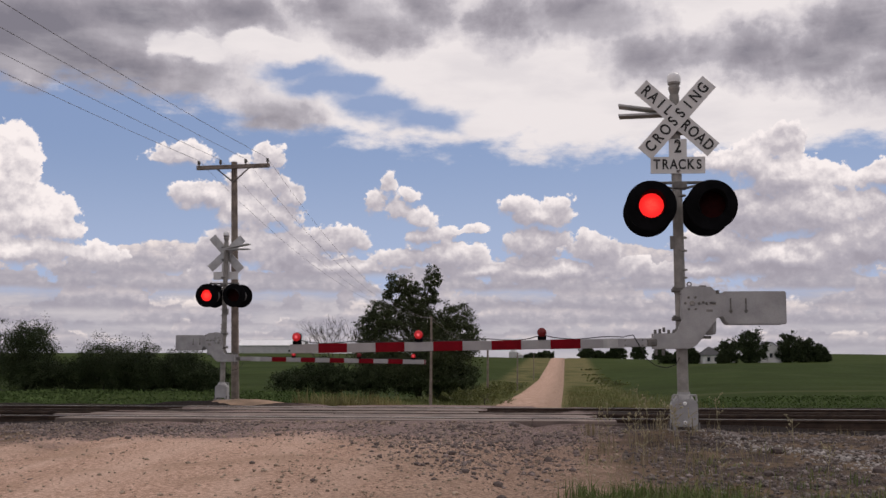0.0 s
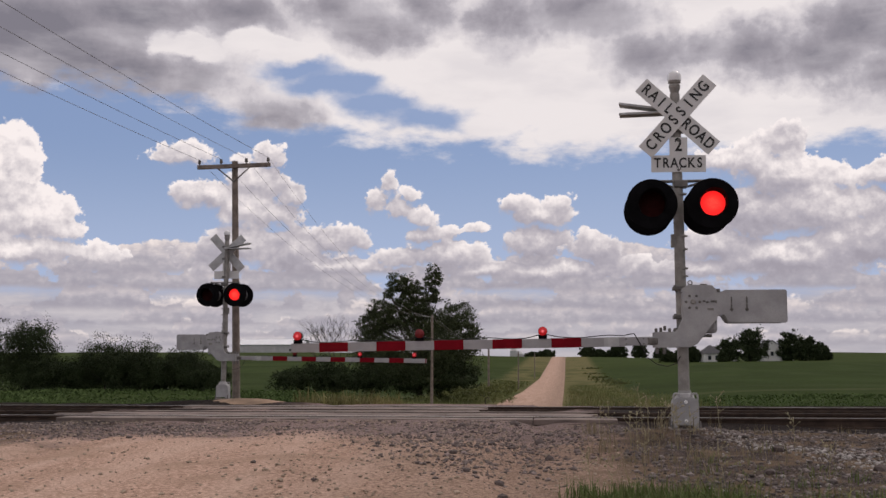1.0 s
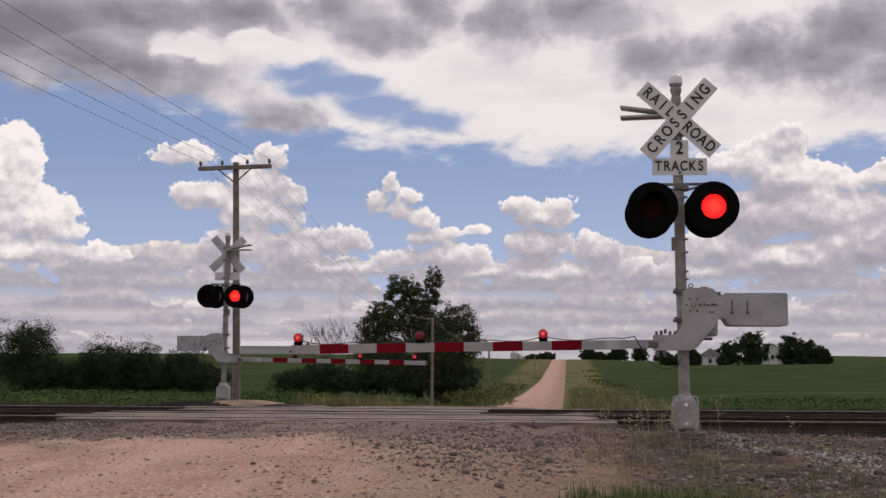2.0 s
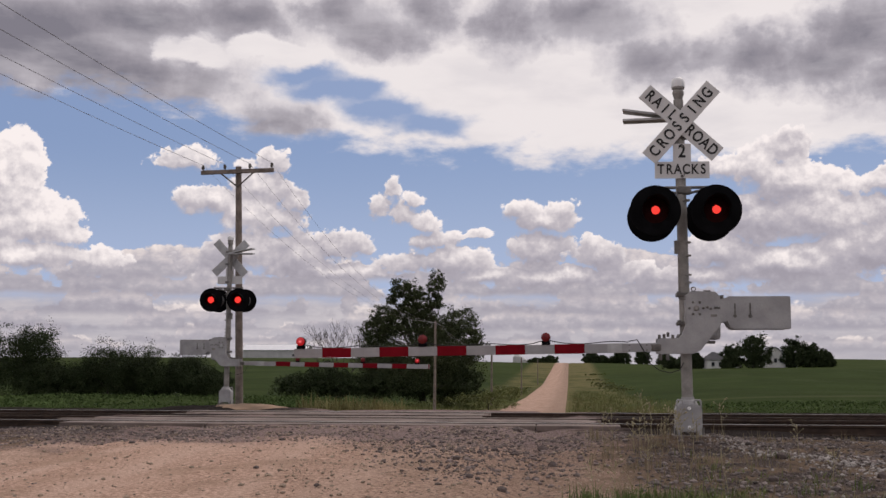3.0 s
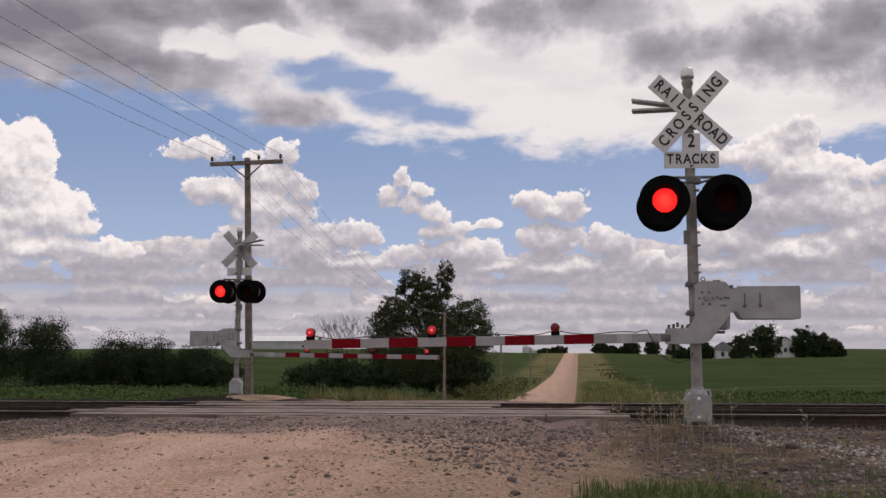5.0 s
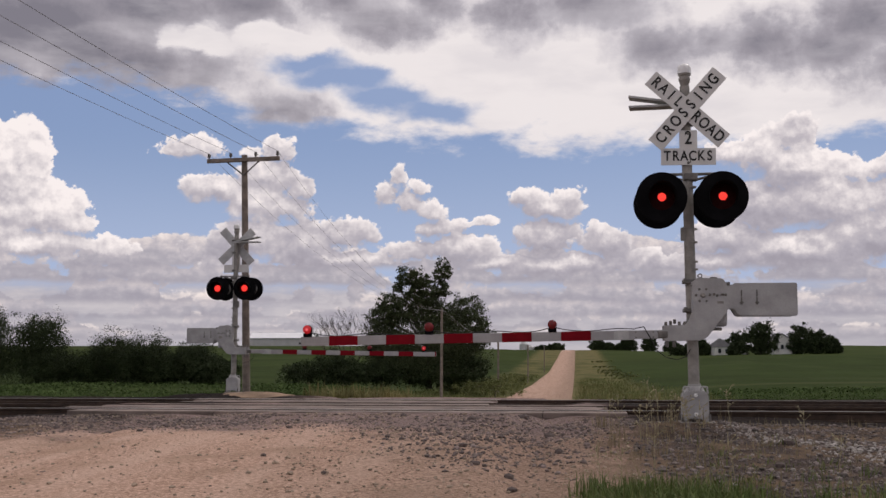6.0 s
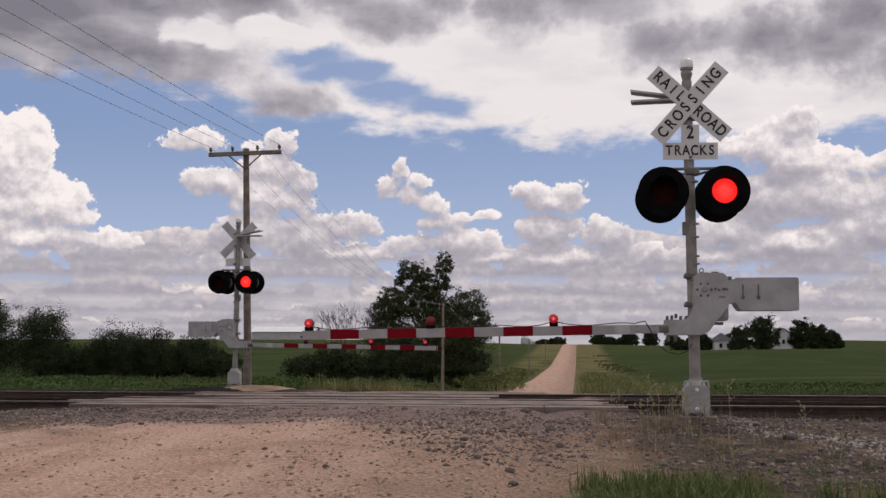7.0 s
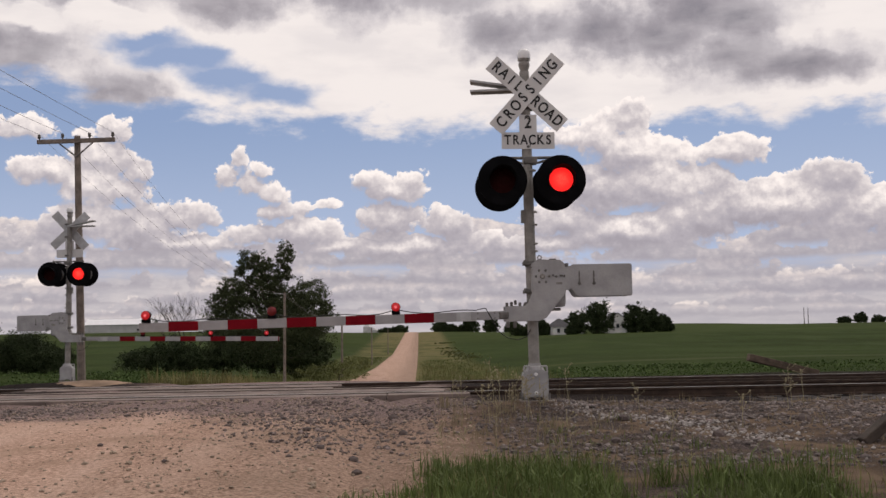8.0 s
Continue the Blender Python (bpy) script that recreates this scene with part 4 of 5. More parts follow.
    pts = [(-0.75, -0.19, 1.20), (-0.64, -0.2, 1.22), (-0.56, -0.2, 1.08), (-0.48, -0.19, 0.92), (-0.36, -0.17, 0.83), (-0.22, -0.13, 0.80), (-0.1, -0.1, 0.84), (-0.05, -0.07, 0.93)]
    for a, b in zip(pts, pts[1:]):
        rod(bm, a, b, 0.006, seg=6)
    part("loop_cable", bm, M_CABLE, t, "black cable looped to the mast")
    return t, lit, arm_lit


near_signal = crossing_signal((1.50, 15.0, 0.56), 0, "railroad crossing signal, gate lowered, lit red lamp, on concrete footing",
                              (5.11, 1.50, 0.76, 5, ((1.80, "right"), (3.40, "left"), (5.02, "steady"))))
far_signal = crossing_signal((-9.40, 30.8, 0.27), 180, "railroad crossing signal seen from behind, gate lowered, beside pole",
                             (5.62, 1.55, 0.81, 6, ((1.96, "left"), (3.78, "right"), (5.28, "steady"))))


def mound_top(x, y):
    d = math.hypot((x + 8.6) / 2.1, (y - 30.3) / 1.1)
    return land_z(x, y) - 0.12 + 0.32 * math.exp(-d * d * 1.6) + noise.noise(Vector((x * 3, y * 3, 3))) * 0.03


mound = grid_mesh("dirt_mound", list(np.arange(-11.4, -5.6, 0.12)), list(np.arange(28.4, 32.0, 0.12)), mound_top, M_DIRT)
tagged(mound, "low mound of tan dirt round the signal foot", "dirt", kind="structure")


# ---- poles and wires ----
def utility_pole(at, height, r, label, arm=True, lean=0.0):
    t = thing("utility_pole", at, label, "utility pole", "poles along the road")
    t.matrix_basis = pose(*at, 0, lean, 0)
    bm = bmesh.new()
    rod(bm, (0, 0, -0.6), (0, 0, height), r, r * 0.72, 14)
    part("shaft", bm, M_POLE, t)
    if arm:
        bm = bmesh.new()
        box(bm, (0, -0.12, height - 0.16), (2.2, 0.1, 0.12), bevel=0.01)
        part("crossarm", bm, M_POLE, t)
        for s in (-1, 1):
            bm = bmesh.new()
            rod(bm, (s * 0.5, -0.13, height - 0.2), (0, -0.12, height - 0.62), 0.022, seg=8)
            part("brace", bm, M_STEEL, t)
        for x in (-1.04, -0.38, 0.38, 1.04):
            bm = bmesh.new()
            lathe(bm, [(0.02, -0.1), (0.02, -0.02), (0.045, 0.0), (0.05, 0.03), (0.035, 0.05), (0.045, 0.06), (0.04, 0.1), (0.0, 0.11)], "z", 12, at=(x, -0.12, height - 0.05))
            part("insulator", bm, M_STEEL, t)
    return t


POLES = [((-9.55, 32.6, 0.1), 7.08, 0.12), ((-7.3, 62, -1.6), 5.15, 0.085), ((-7.6, 112, -3.0), 5.2, 0.12), ((-7.2, 172, -4.0), 5.6, 0.12), ((-7.2, 260, -4.7), 6.0, 0.12)]
for i, (at, h, r) in enumerate(POLES):
    utility_pole(at, h, r, "weathered wooden utility pole with crossarm beside the crossing" if i == 0 else "thin bare wooden pole in the roadside grass", arm=i == 0, lean=-1.2 if i == 0 else 0.4)


def wire(a, b, sag, r=0.008):
    bm = bmesh.new()
    a, b = Vector(a), Vector(b)
    last, n = None, 28
    for i in range(n + 1):
        k = i / n
        p = a.lerp(b, k)
        p.z -= sag * 4 * k * (1 - k)
        if last is not None:
            rod(bm, last, p, r, seg=5, caps=False)
        last = p
    return tagged(part("power_line", bm, M_WIRE), "thin sagging overhead power line on the poles", "power line", "overhead wires")


for k, x in enumerate((-1.04, -0.38, 0.38, 1.04)):
    a = Vector((-9.70 + x, 32.48, 7.24 + x * 0.02))
    wire(a, (-9.70 + x * 1.2, -28.0, 8.15), 0.7, 0.0058)
    wire(a, (-7.27 + x * 0.12, 61.95, 3.45), 1.1, 0.0035)
    wire((-7.27 + x * 0.12, 62.05, 3.45), (-7.55 + x * 0.12, 112, 2.15), 0.5, 0.0035)


# ---- plants ----
def cards(name, pts, size, mat, parent=None, label="", flat=0.0, seed=1, kind=""):
    """Many small pointed leaves, each with its own turn, as one mesh."""
    rng = np.random.default_rng(seed)
    pts = np.asarray(pts, float)
    n = len(pts)
    s = size * rng.uniform(0.6, 1.3, n)
    a = rng.normal(size=(n, 3))
    a[:, 2] *= 1 - flat
    a /= np.linalg.norm(a, axis=1, keepdims=True)
    b = np.cross(a, rng.normal(size=(n, 3)))
    b /= np.linalg.norm(b, axis=1, keepdims=True)
    c = np.cross(a, b)
    v = np.empty((n, 5, 3))
    v[:, 0] = pts - a * s[:, None]
    v[:, 1] = pts - a * s[:, None] * 0.1 + b * s[:, None] * 0.55 + c * s[:, None] * 0.15
    v[:, 2] = pts + a * s[:, None] * 0.6 + b * s[:, None] * 0.35
    v[:, 3] = pts + a * s[:, None] + c * s[:, None] * 0.2
    v[:, 4] = pts - b * s[:, None] * 0.5 + c * s[:, None] * 0.15
    f = np.arange(n * 5).reshape(n, 5)
    me = bpy.data.meshes.new(name)
    me.from_pydata(v.reshape(-1, 3).tolist(), [], f.tolist())
    me.materials.append(mat)
    ob = new(name, me)
    if parent is not None:
        ob.parent = parent
    return tagged(ob, label, kind=kind)


def crown_points(lobes, count, seed, gap=0.5):
    """Leaf places in clumps spread over the lobes (x, y, z, rx, ry, rz), denser outside, with holes."""
    rng = np.random.default_rng(seed)
    vol = np.array([l[3] * l[5] for l in lobes])
    pts = []
    for l, share in zip(lobes, vol / vol.sum()):
        clumps = max(6, int(count * share / 32))
        d = rng.normal(size=(clumps, 3))
        d /= np.linalg.norm(d, axis=1, keepdims=True)
        r = rng.uniform(0.25, 1.0, clumps) ** 0.45
        jut = 1 + 0.22 * rng.normal(size=clumps)
        ctr = np.array(l[:3]) + d * (r * jut)[:, None] * np.array(l[3:])
        for c in ctr:
            if noise.noise(Vector(c) * 0.9) < -gap:
                continue
            k = rng.integers(20, 44)
            pts.append(c + rng.normal(size=(k, 3)) * np.array([1, 1, 0.7]) * 0.135 * (l[3] * l[5]) ** 0.5)
    return np.concatenate(pts)


def tree(name, at, lobes, count, leaf, mat, label, category="tree", seed=1, trunk=0.3, group="", gap=0.5):
    """lobes: (x, y, z, rx, ry, rz) from the foot."""
    t = thing(name, at, label, category, group)
    rng = random.Random(seed)
    top = max(l[2] for l in lobes)
    bm = bmesh.new()
    mid = Vector((0.1 * trunk, 0, top * 0.45))
    rod(bm, (0, 0, -0.4), mid, trunk, trunk * 0.7, 10)
    for l in lobes:
        end = Vector(l[:3])
        start = mid * rng.uniform(0.5, 1.0)
        knee = start.lerp(end, 0.5) + Vector((rng.uniform(-0.3, 0.3), rng.uniform(-0.3, 0.3), rng.uniform(0, 0.4)))
        rod(bm, start, knee, trunk * 0.45, trunk * 0.3, 8)
        rod(bm, knee, end, trunk * 0.3, trunk * 0.14, 8)
        for _ in range(4):
            tip = end + Vector((rng.uniform(-1, 1) * l[3], rng.uniform(-1, 1) * l[4], rng.uniform(-0.3, 0.9) * l[5]))
            rod(bm, knee.lerp(end, rng.uniform(0.3, 1)), tip, trunk * 0.12, trunk * 0.04, 5)
    part("trunk", bm, M_BARK, t)
    cards("crown", crown_points(lobes, count, seed, gap), leaf, mat, t, seed=seed)
    return t


def lump(x0, x1, top, y_spread, seed):
    """Lobes of a low uneven thicket."""
    rng = random.Random(seed)
    out = []
    x = x0
    while x < x1:
        h = top * rng.uniform(0.6, 1.08)
        r = rng.uniform(1.0, 1.9)
        out.append((x, rng.uniform(-y_spread, y_spread), h * 0.5, r, 1.6, h * 0.52))
        x += r * 0.95
    return out


FOOT = -1.75
tree("broadleaf_tree", (-12.6, 98, FOOT), [
    (-0.4, 0, 2.6, 4.2, 3.2, 2.5), (-3.9, 0.5, 3.0, 1.9, 2.0, 2.5), (2.7, -0.4, 3.2, 2.2, 2.2, 2.7), (-4.1, 0, 5.6, 1.3, 1.5, 1.15),
    (3.2, 0.3, 6.3, 1.5, 1.5, 1.2), (-2.3, 0.4, 6.2, 1.5, 1.6, 1.3), (0.4, 0.4, 5.6, 1.9, 1.8, 1.4), (-1.2, 0, 7.6, 1.0, 1.2, 0.8),
    (-1.75, 0, 9.2, 1.05, 1.1, 1.0), (1.15, 0, 9.7, 0.85, 1.0, 0.95), (1.0, 0.3, 8.1, 0.8, 1.0, 0.9), (4.4, 0, 4.4, 1.0, 1.3, 1.4), (-2.6, 0, 8.3, 0.6, 0.7, 0.5), (-0.2, 0, 7.2, 1.2, 1.1, 0.9), (-0.5, 0, 8.5, 0.9, 0.9, 0.8), (-3.3, 0, 6.9, 1.2, 1.2, 0.8)], 95000, 0.080, M_LEAF,
    "large dark green broadleaf tree with uneven crown at the field edge", seed=4, trunk=0.3, gap=0.55)
tree("thicket", (-16.5, 96.5, FOOT), lump(-6.8, 9.0, 2.6, 1.0, 8), 46000, 0.085, M_HEDGE, "dark green thicket of shrubs round the tree foot", "shrub", 9, 0.12)
tree("roadside_shrub", (-6.6, 93.5, -2.5), lump(-1.5, 2.0, 1.6, 0.6, 21), 2400, 0.085, M_WEED, "low green shrub beside the gravel road", "shrub", 22, 0.05)
for k, (x, y, h, w) in enumerate(((7.2, 330, 1.5, 2.2), (7.5, 285, 1.6, 2.0), (7.8, 255, 1.5, 2.4), (8.1, 230, 1.2, 2.4), (8.6, 206, 1.3, 2.6), (9.6, 190, 1.0, 2.0))):
    tree("roadside_shrub", (x, y, land_z(x, y) - 0.1), lump(-w, w, h * 0.42, 0.8, 60 + k), 1200, 0.11, M_WEED,
         "low olive weedy shrub in the roadside ditch", "shrub", 70 + k, 0.05, "ditch shrubs")
for k, (x, y, h, w) in enumerate(((-9.6, 100, 1.5, 1.6), (-8.2, 128, 1.3, 1.4), (-8.8, 150, 1.4, 1.8), (-9.0, 190, 1.2, 1.6))):
    tree("roadside_shrub", (x, y, land_z(x, y) - 0.1), lump(-w, w, h, 0.8, 80 + k), 3600, 0.085, M_WEED,
         "olive green shrub among the verge grass", "shrub", 90 + k, 0.05, "verge shrubs")
tree("broadleaf_tree", (-47.4, 97, FOOT), [(0, 0, 4.6, 1.9, 1.8, 1.7), (-0.9, 0, 3.1, 1.7, 1.7, 2.2), (1.0, 0, 3.3, 1.5, 1.7, 2.4), (0, 0, 1.6, 2.4, 2, 1.7)],
     32000, 0.068, M_HEDGE, "dark green roadside tree standing above the hedgerow", seed=31, trunk=0.2)
tree("broadleaf_tree", (-51.9, 97, FOOT), [(0, 0, 5.4, 1.6, 1.6, 1.6), (-1, 0, 3.6, 1.8, 1.7, 2.2), (0.7, 0, 3.0, 1.5, 1.7, 2.4), (0, 0, 1.6, 2.4, 2, 1.7)],
     28000, 0.068, M_HEDGE, "tall dark green tree at the hedgerow end", seed=33, trunk=0.2)
tree("broadleaf_tree", (-57.5, 99, FOOT), [(0, 0, 5.0, 2.0, 1.6, 2.0), (-1, 0, 3.0, 2.4, 1.7, 2.2), (0.7, 0, 2.4, 2.2, 1.7, 2.0)],
     16000, 0.08, M_HEDGE, "dark green tree behind the hedgerow", seed=35, trunk=0.2)
for i, (x0, x1, top) in enumerate(((-46, -42.2, 3.4), (-42.6, -38.6, 4.2), (-39, -35.2, 4.05), (-35.6, -31.6, 4.1), (-32.4, -29.6, 3.3), (-62, -54, 3.6))):
    cx = (x0 + x1) / 2
    tree("hedge_shrub", (cx, 97 + (i % 2) * 0.8, FOOT), lump(x0 - cx, x1 - cx, top, 0.9, 40 + i), int(8200 * (x1 - x0)), 0.068, M_HEDGE,
         "dense dark green shrub in the hedgerow", "shrub", 50 + i, 0.1, "hedgerow shrubs")


def bare_bush(at):
    t = thing("bare_bush", at, "leafless grey-brown bush beside the large tree", "bush")
    rng = random.Random(5)
    bm = bmesh.new()

    def grow(p, d, ln, r, depth):
        q = p + d * ln
        rod(bm, p, q, r, r * 0.7, 5, caps=False)
        if depth:
            for _ in range(3):
                nd = (d + Vector((rng.uniform(-0.75, 0.75), rng.uniform(-0.5, 0.5), rng.uniform(-0.1, 0.5)))).normalized()
                grow(q, nd, ln * rng.uniform(0.6, 0.85), r * 0.62, depth - 1)

    for k in range(5):
        grow(Vector((rng.uniform(-0.4, 0.4), 0, 0)), Vector((-0.5 + k * 0.25, rng.uniform(-0.2, 0.2), 1)).normalized(), 2.1, 0.05, 4)
    part("branchwork", bm, M_BARK, t)
    return t


bare_bush((-20.4, 99.5, FOOT))

# ---- the farm on the rise and what stands along the skyline ----
def far_tree(x, y, h, w, seed, label="far dark green farmyard tree"):
    z = land_z(x, y)
    tree("far_tree", (x, y, z - 0.2), [(0, 0, h * 0.62, w * 0.42, w * 0.4, h * 0.36), (-w * 0.22, 0, h * 0.38, w * 0.36, w * 0.34, h * 0.34),
                                       (w * 0.24, 0, h * 0.4, w * 0.34, w * 0.34, h * 0.36), (0, 0, h * 0.2, w * 0.4, w * 0.3, h * 0.2), (w * 0.05, 0, h * 0.82, w * 0.2, w * 0.2, h * 0.18)],
         7500, 0.33, M_HEDGE, label, seed=seed, trunk=0.3, group="skyline trees")


for i, (x, y, h, w) in enumerate(((54.8, 352, 10.2, 10.0), (68.2, 360, 8.8, 8.4), (73.5, 362, 7.6, 7.0), (77.8, 364, 5.4, 6.0), (49.5, 366, 7.0, 6.0),
                                  (38.8, 362, 5.0, 5.0), (36.2, 372, 4.6, 5.0), (33.0, 380, 4.0, 5.0), (46.8, 352, 3.4, 3.0), (42.2, 520, 5.2, 6.5),
                                  (32.5, 520, 7.0, 6.6), (23.1, 520, 7.2, 7.6), (9.4, 520, 5.6, 6.4), (14.2, 520, 3.8, 6.0), (19.2, 520, 3.0, 3.2),
                                  (-9.3, 520, 3.6, 8.0), (-15.0, 520, 2.6, 6.5))):
    far_tree(x, y, h, w, 100 + i)
for i, (x, h, w) in enumerate(((258, 4.2, 8), (268, 6.5, 8), (279, 4.5, 8), (289, 5.8, 8), (298, 5.0, 9), (309, 5.5, 9))):
    far_tree(x, 690, h, w, 140 + i, "distant dark tree on the skyline")


def gable(bm_wall, bm_roof, w, d, h, rise, over=0.4):
    box(bm_wall, (0, 0, h / 2), (w, d, h))
    plate(bm_wall, [(-w / 2, h), (w / 2, h), (0, h + rise)], -d / 2, d / 2)
    ln = math.hypot(w / 2 + over, rise * (w / 2 + over) / (w / 2))
    for s in (-1, 1):
        a = math.degrees(math.atan2(rise, w / 2))
        m = Matrix.Translation((s * (w / 4 + over / 2), 0, h + rise / 2 - rise * over / w + 0.1)) @ pose(0, 0, 0, 0, s * a, 0)
        bmesh.ops.create_cube(bm_roof, size=1.0, matrix=m @ Matrix.Diagonal((ln, d + 2 * over, 0.18, 1)))


def farm_house(at, w, d, h, rise, rz, label, roof, wall=None, category="house", name="farmhouse", windows=3, hipped=False):
    t = thing(name, at, label, category, rz=rz)
    bw, br = bmesh.new(), bmesh.new()
    if hipped:
        box(bw, (0, 0, h / 2), (w, d, h))
        m = Matrix.Translation((0, 0, h + rise / 2)) @ Matrix.Rotation(radians(45), 4, "Z")
        bmesh.ops.create_cone(br, cap_ends=True, segments=4, radius1=0.5 * 2 ** 0.5, radius2=0.06, depth=rise, matrix=Matrix.Diagonal((w + 0.9, d + 0.9, 1, 1)) @ m)
    else:
        gable(bw, br, w, d, h, rise)
    part("wall", bw, wall or M_WHITE_WALL, t)
    part("roof", br, roof, t)
    for k in range(windows):
        bm = bmesh.new()
        box(bm, ((k - (windows - 1) / 2) * w / (windows + 0.5), -d / 2 - 0.03, h * 0.55), (0.9, 0.12, 1.3))
        win = part("window", bm, M_WINDOW, t)
        bm = bmesh.new()
        box(bm, ((k - (windows - 1) / 2) * w / (windows + 0.5), -d / 2 - 0.06, h * 0.55 - 0.72), (1.1, 0.16, 0.1))
        part("sill", bm, M_WHITE_WALL, win)
    return t


farm_house((44.2, 362, land_z(44.2, 362) - 0.2), 5.6, 6.4, 2.7, 2.6, 10, "white farm building with dark hipped roof", M_ROOF_DARK, windows=2, hipped=True)
farm_house((62.0, 362, land_z(62, 362) - 0.2), 6.5, 6.0, 4.4, 2.0, 8, "white two-storey farmhouse with grey roof behind trees", M_ROOF_DARK, windows=3)
farm_house((66.5, 366, land_z(66, 366) - 0.2), 6.0, 5.0, 2.6, 1.6, 5, "low white farmhouse wing with dark windows", M_ROOF_DARK, windows=3)
farm_house((50.3, 372, land_z(50, 372) - 0.2), 6.5, 4.0, 1.9, 0.9, 0, "small grey farm shed beside the trees", M_ROOF_DARK, M_WALL_GREY, "shed", "farm_shed", 1)


def machine_shed():
    t = thing("machine_shed", (-139.5, 540, 0.9), "long grey metal machine shed with bright white roof", "shed")
    bm = bmesh.new()
    box(bm, (0, 0, 2.1), (31.0, 12, 4.2))
    part("wall", bm, M_WALL_GREY, t)
    for k in range(12):
        bm = bmesh.new()
        box(bm, (-14.2 + k * 2.58, -6.03, 2.1), (0.12, 0.1, 4.1))
        part("siding_rib", bm, M_WALL_GREY, t)
    bm = bmesh.new()
    m = Matrix.Translation((0, -3.2, 5.55)) @ pose(0, 0, 0, 22, 0, 0) @ Matrix.Diagonal((32, 7.4, 0.2, 1))
    bmesh.ops.create_cube(bm, size=1.0, matrix=m)
    m = Matrix.Translation((0, 3.2, 5.55)) @ pose(0, 0, 0, -22, 0, 0) @ Matrix.Diagonal((32, 7.4, 0.2, 1))
    bmesh.ops.create_cube(bm, size=1.0, matrix=m)
    part("roof", bm, M_ROOF_LIGHT, t, "bright sheet-metal roof")
    for x in (9.0, 11.5):
        bm = bmesh.new()
        box(bm, (x, -6.06, 1.7), (1.0, 0.12, 1.0))
        part("window", bm, M_WINDOW, t)


machine_shed()
for i, (x, h, r) in enumerate(((-29, 7.0, 2.4), (-25.5, 5.0, 2.0), (-22.5, 4.4, 1.8))):
    t = thing("grain_bin", (x, 640, land_z(x, 640) - 0.3), "distant grey metal grain bin on the skyline", "grain bin", "grain bins")
    bm = bmesh.new()
    lathe(bm, [(r, 0), (r, h * 0.75), (r * 0.3, h), (0, h)], "z", 16)
    part("bin", bm, M_WALL_GREY, t)
for x in (250.5, 253.2):
    t = thing("radio_mast", (x, 740, land_z(x, 740)), "thin distant steel mast on the horizon", "mast", "distant masts")
    bm = bmesh.new()
    rod(bm, (0, 0, 0), (0, 0, 10.5), 0.28, 0.2, 6)
    part("pole", bm, M_STEEL, t)


# ---- grass, weeds, crops ----
def blades(name, spots, mat, label, category, seed=1, wide=0.006, kind="stuff", lean=0.35):
    """Grass blades as bent strips. spots: (x, y, z, height)."""
    rng = np.random.default_rng(seed)
    spots = np.asarray(spots, float)
    n = len(spots)
    ang = rng.uniform(0, 2 * math.pi, n)
    d = np.stack([np.cos(ang), np.sin(ang), np.zeros(n)], 1)
    s = np.stack([-np.sin(ang + rng.normal(0, 0.8, n)), np.cos(ang), np.zeros(n)], 1)
    h = spots[:, 3:4]
    out = np.abs(rng.normal(0, lean, (n, 1)))
    w = wide * rng.uniform(0.6, 1.5, (n, 1))
    base = spots[:, :3]
    up = np.array([[0, 0, 1.0]])
    m1 = base + up * h * 0.55 + d * h * out * 0.35
    m2 = base + up * h * (1 - 0.35 * out) + d * h * out
    v = np.stack([base - s * w, base + s * w, m1 + s * w * 0.9, m1 - s * w * 0.9, m2], 1)
    idx = (np.arange(n) * 5)[:, None]
    f = np.concatenate([idx + np.array([[0, 1, 2, 3]]), ], 1).tolist() + (idx + np.array([[3, 2, 4]])).tolist()
    me = bpy.data.meshes.new(name)
    me.from_pydata(v.reshape(-1, 3).tolist(), [], f)
    me.materials.append(mat)
    return tagged(new(name, me), label, category, kind=kind)


def tufts(rng, count, x0, x1, y0, y1, per, spread, h0, h1, keep=lambda x, y: 1.0):
    out = []
    while len(out) < count * per:
        x, y = rng.uniform(x0, x1), rng.uniform(y0, y1)
        if rng.random() > keep(x, y):
            if rng.random() < 0.002:
                break
            continue
        hh = rng.uniform(h0, h1)
        for _ in range(per):
            px, py = x + rng.gauss(0, spread), y + rng.gauss(0, spread)
            out.append((px, py, rough_land(px, py) - 0.02, hh * rng.uniform(0.5, 1.1)))
    return out


def patchy(scale, seed, cut=0.0):
    return lambda x, y: max(0.0, min(1.0, (noise.noise(Vector((x * scale, y * scale, seed))) - cut) * 4))


rng = random.Random(77)
# fresh grass close by the camera
fresh = tufts(rng, 170, 0.1, 1.35, 7.2, 9.4, 46, 0.10, 0.07, 0.29) + tufts(rng, 56, 1.75, 2.95, 6.9, 8.8, 46, 0.09, 0.10, 0.34) + tufts(rng, 50, 3.4, 5.6, 6.9, 8.6, 46, 0.09, 0.10, 0.34)
fresh += tufts(rng, 70, -0.6, 0.4, 7.0, 8.5, 34, 0.09, 0.05, 0.18) + tufts(rng, 14, 1.0, 5.0, 9.3, 10.6, 18, 0.08, 0.08, 0.18)
blades("grass", fresh, M_GRASS, "fresh green grass on the road shoulder", "grass", 3, 0.0038, lean=0.45)
straw = tufts(rng, 60, 0.0, 1.5, 7.2, 9.8, 12, 0.12, 0.08, 0.30) + tufts(rng, 45, 1.6, 5.6, 7.0, 9.4, 12, 0.12, 0.08, 0.30)
blades("dry_grass", straw, M_TALL, "yellowing blades among the fresh shoulder grass", "grass", 4, 0.003, lean=0.5)
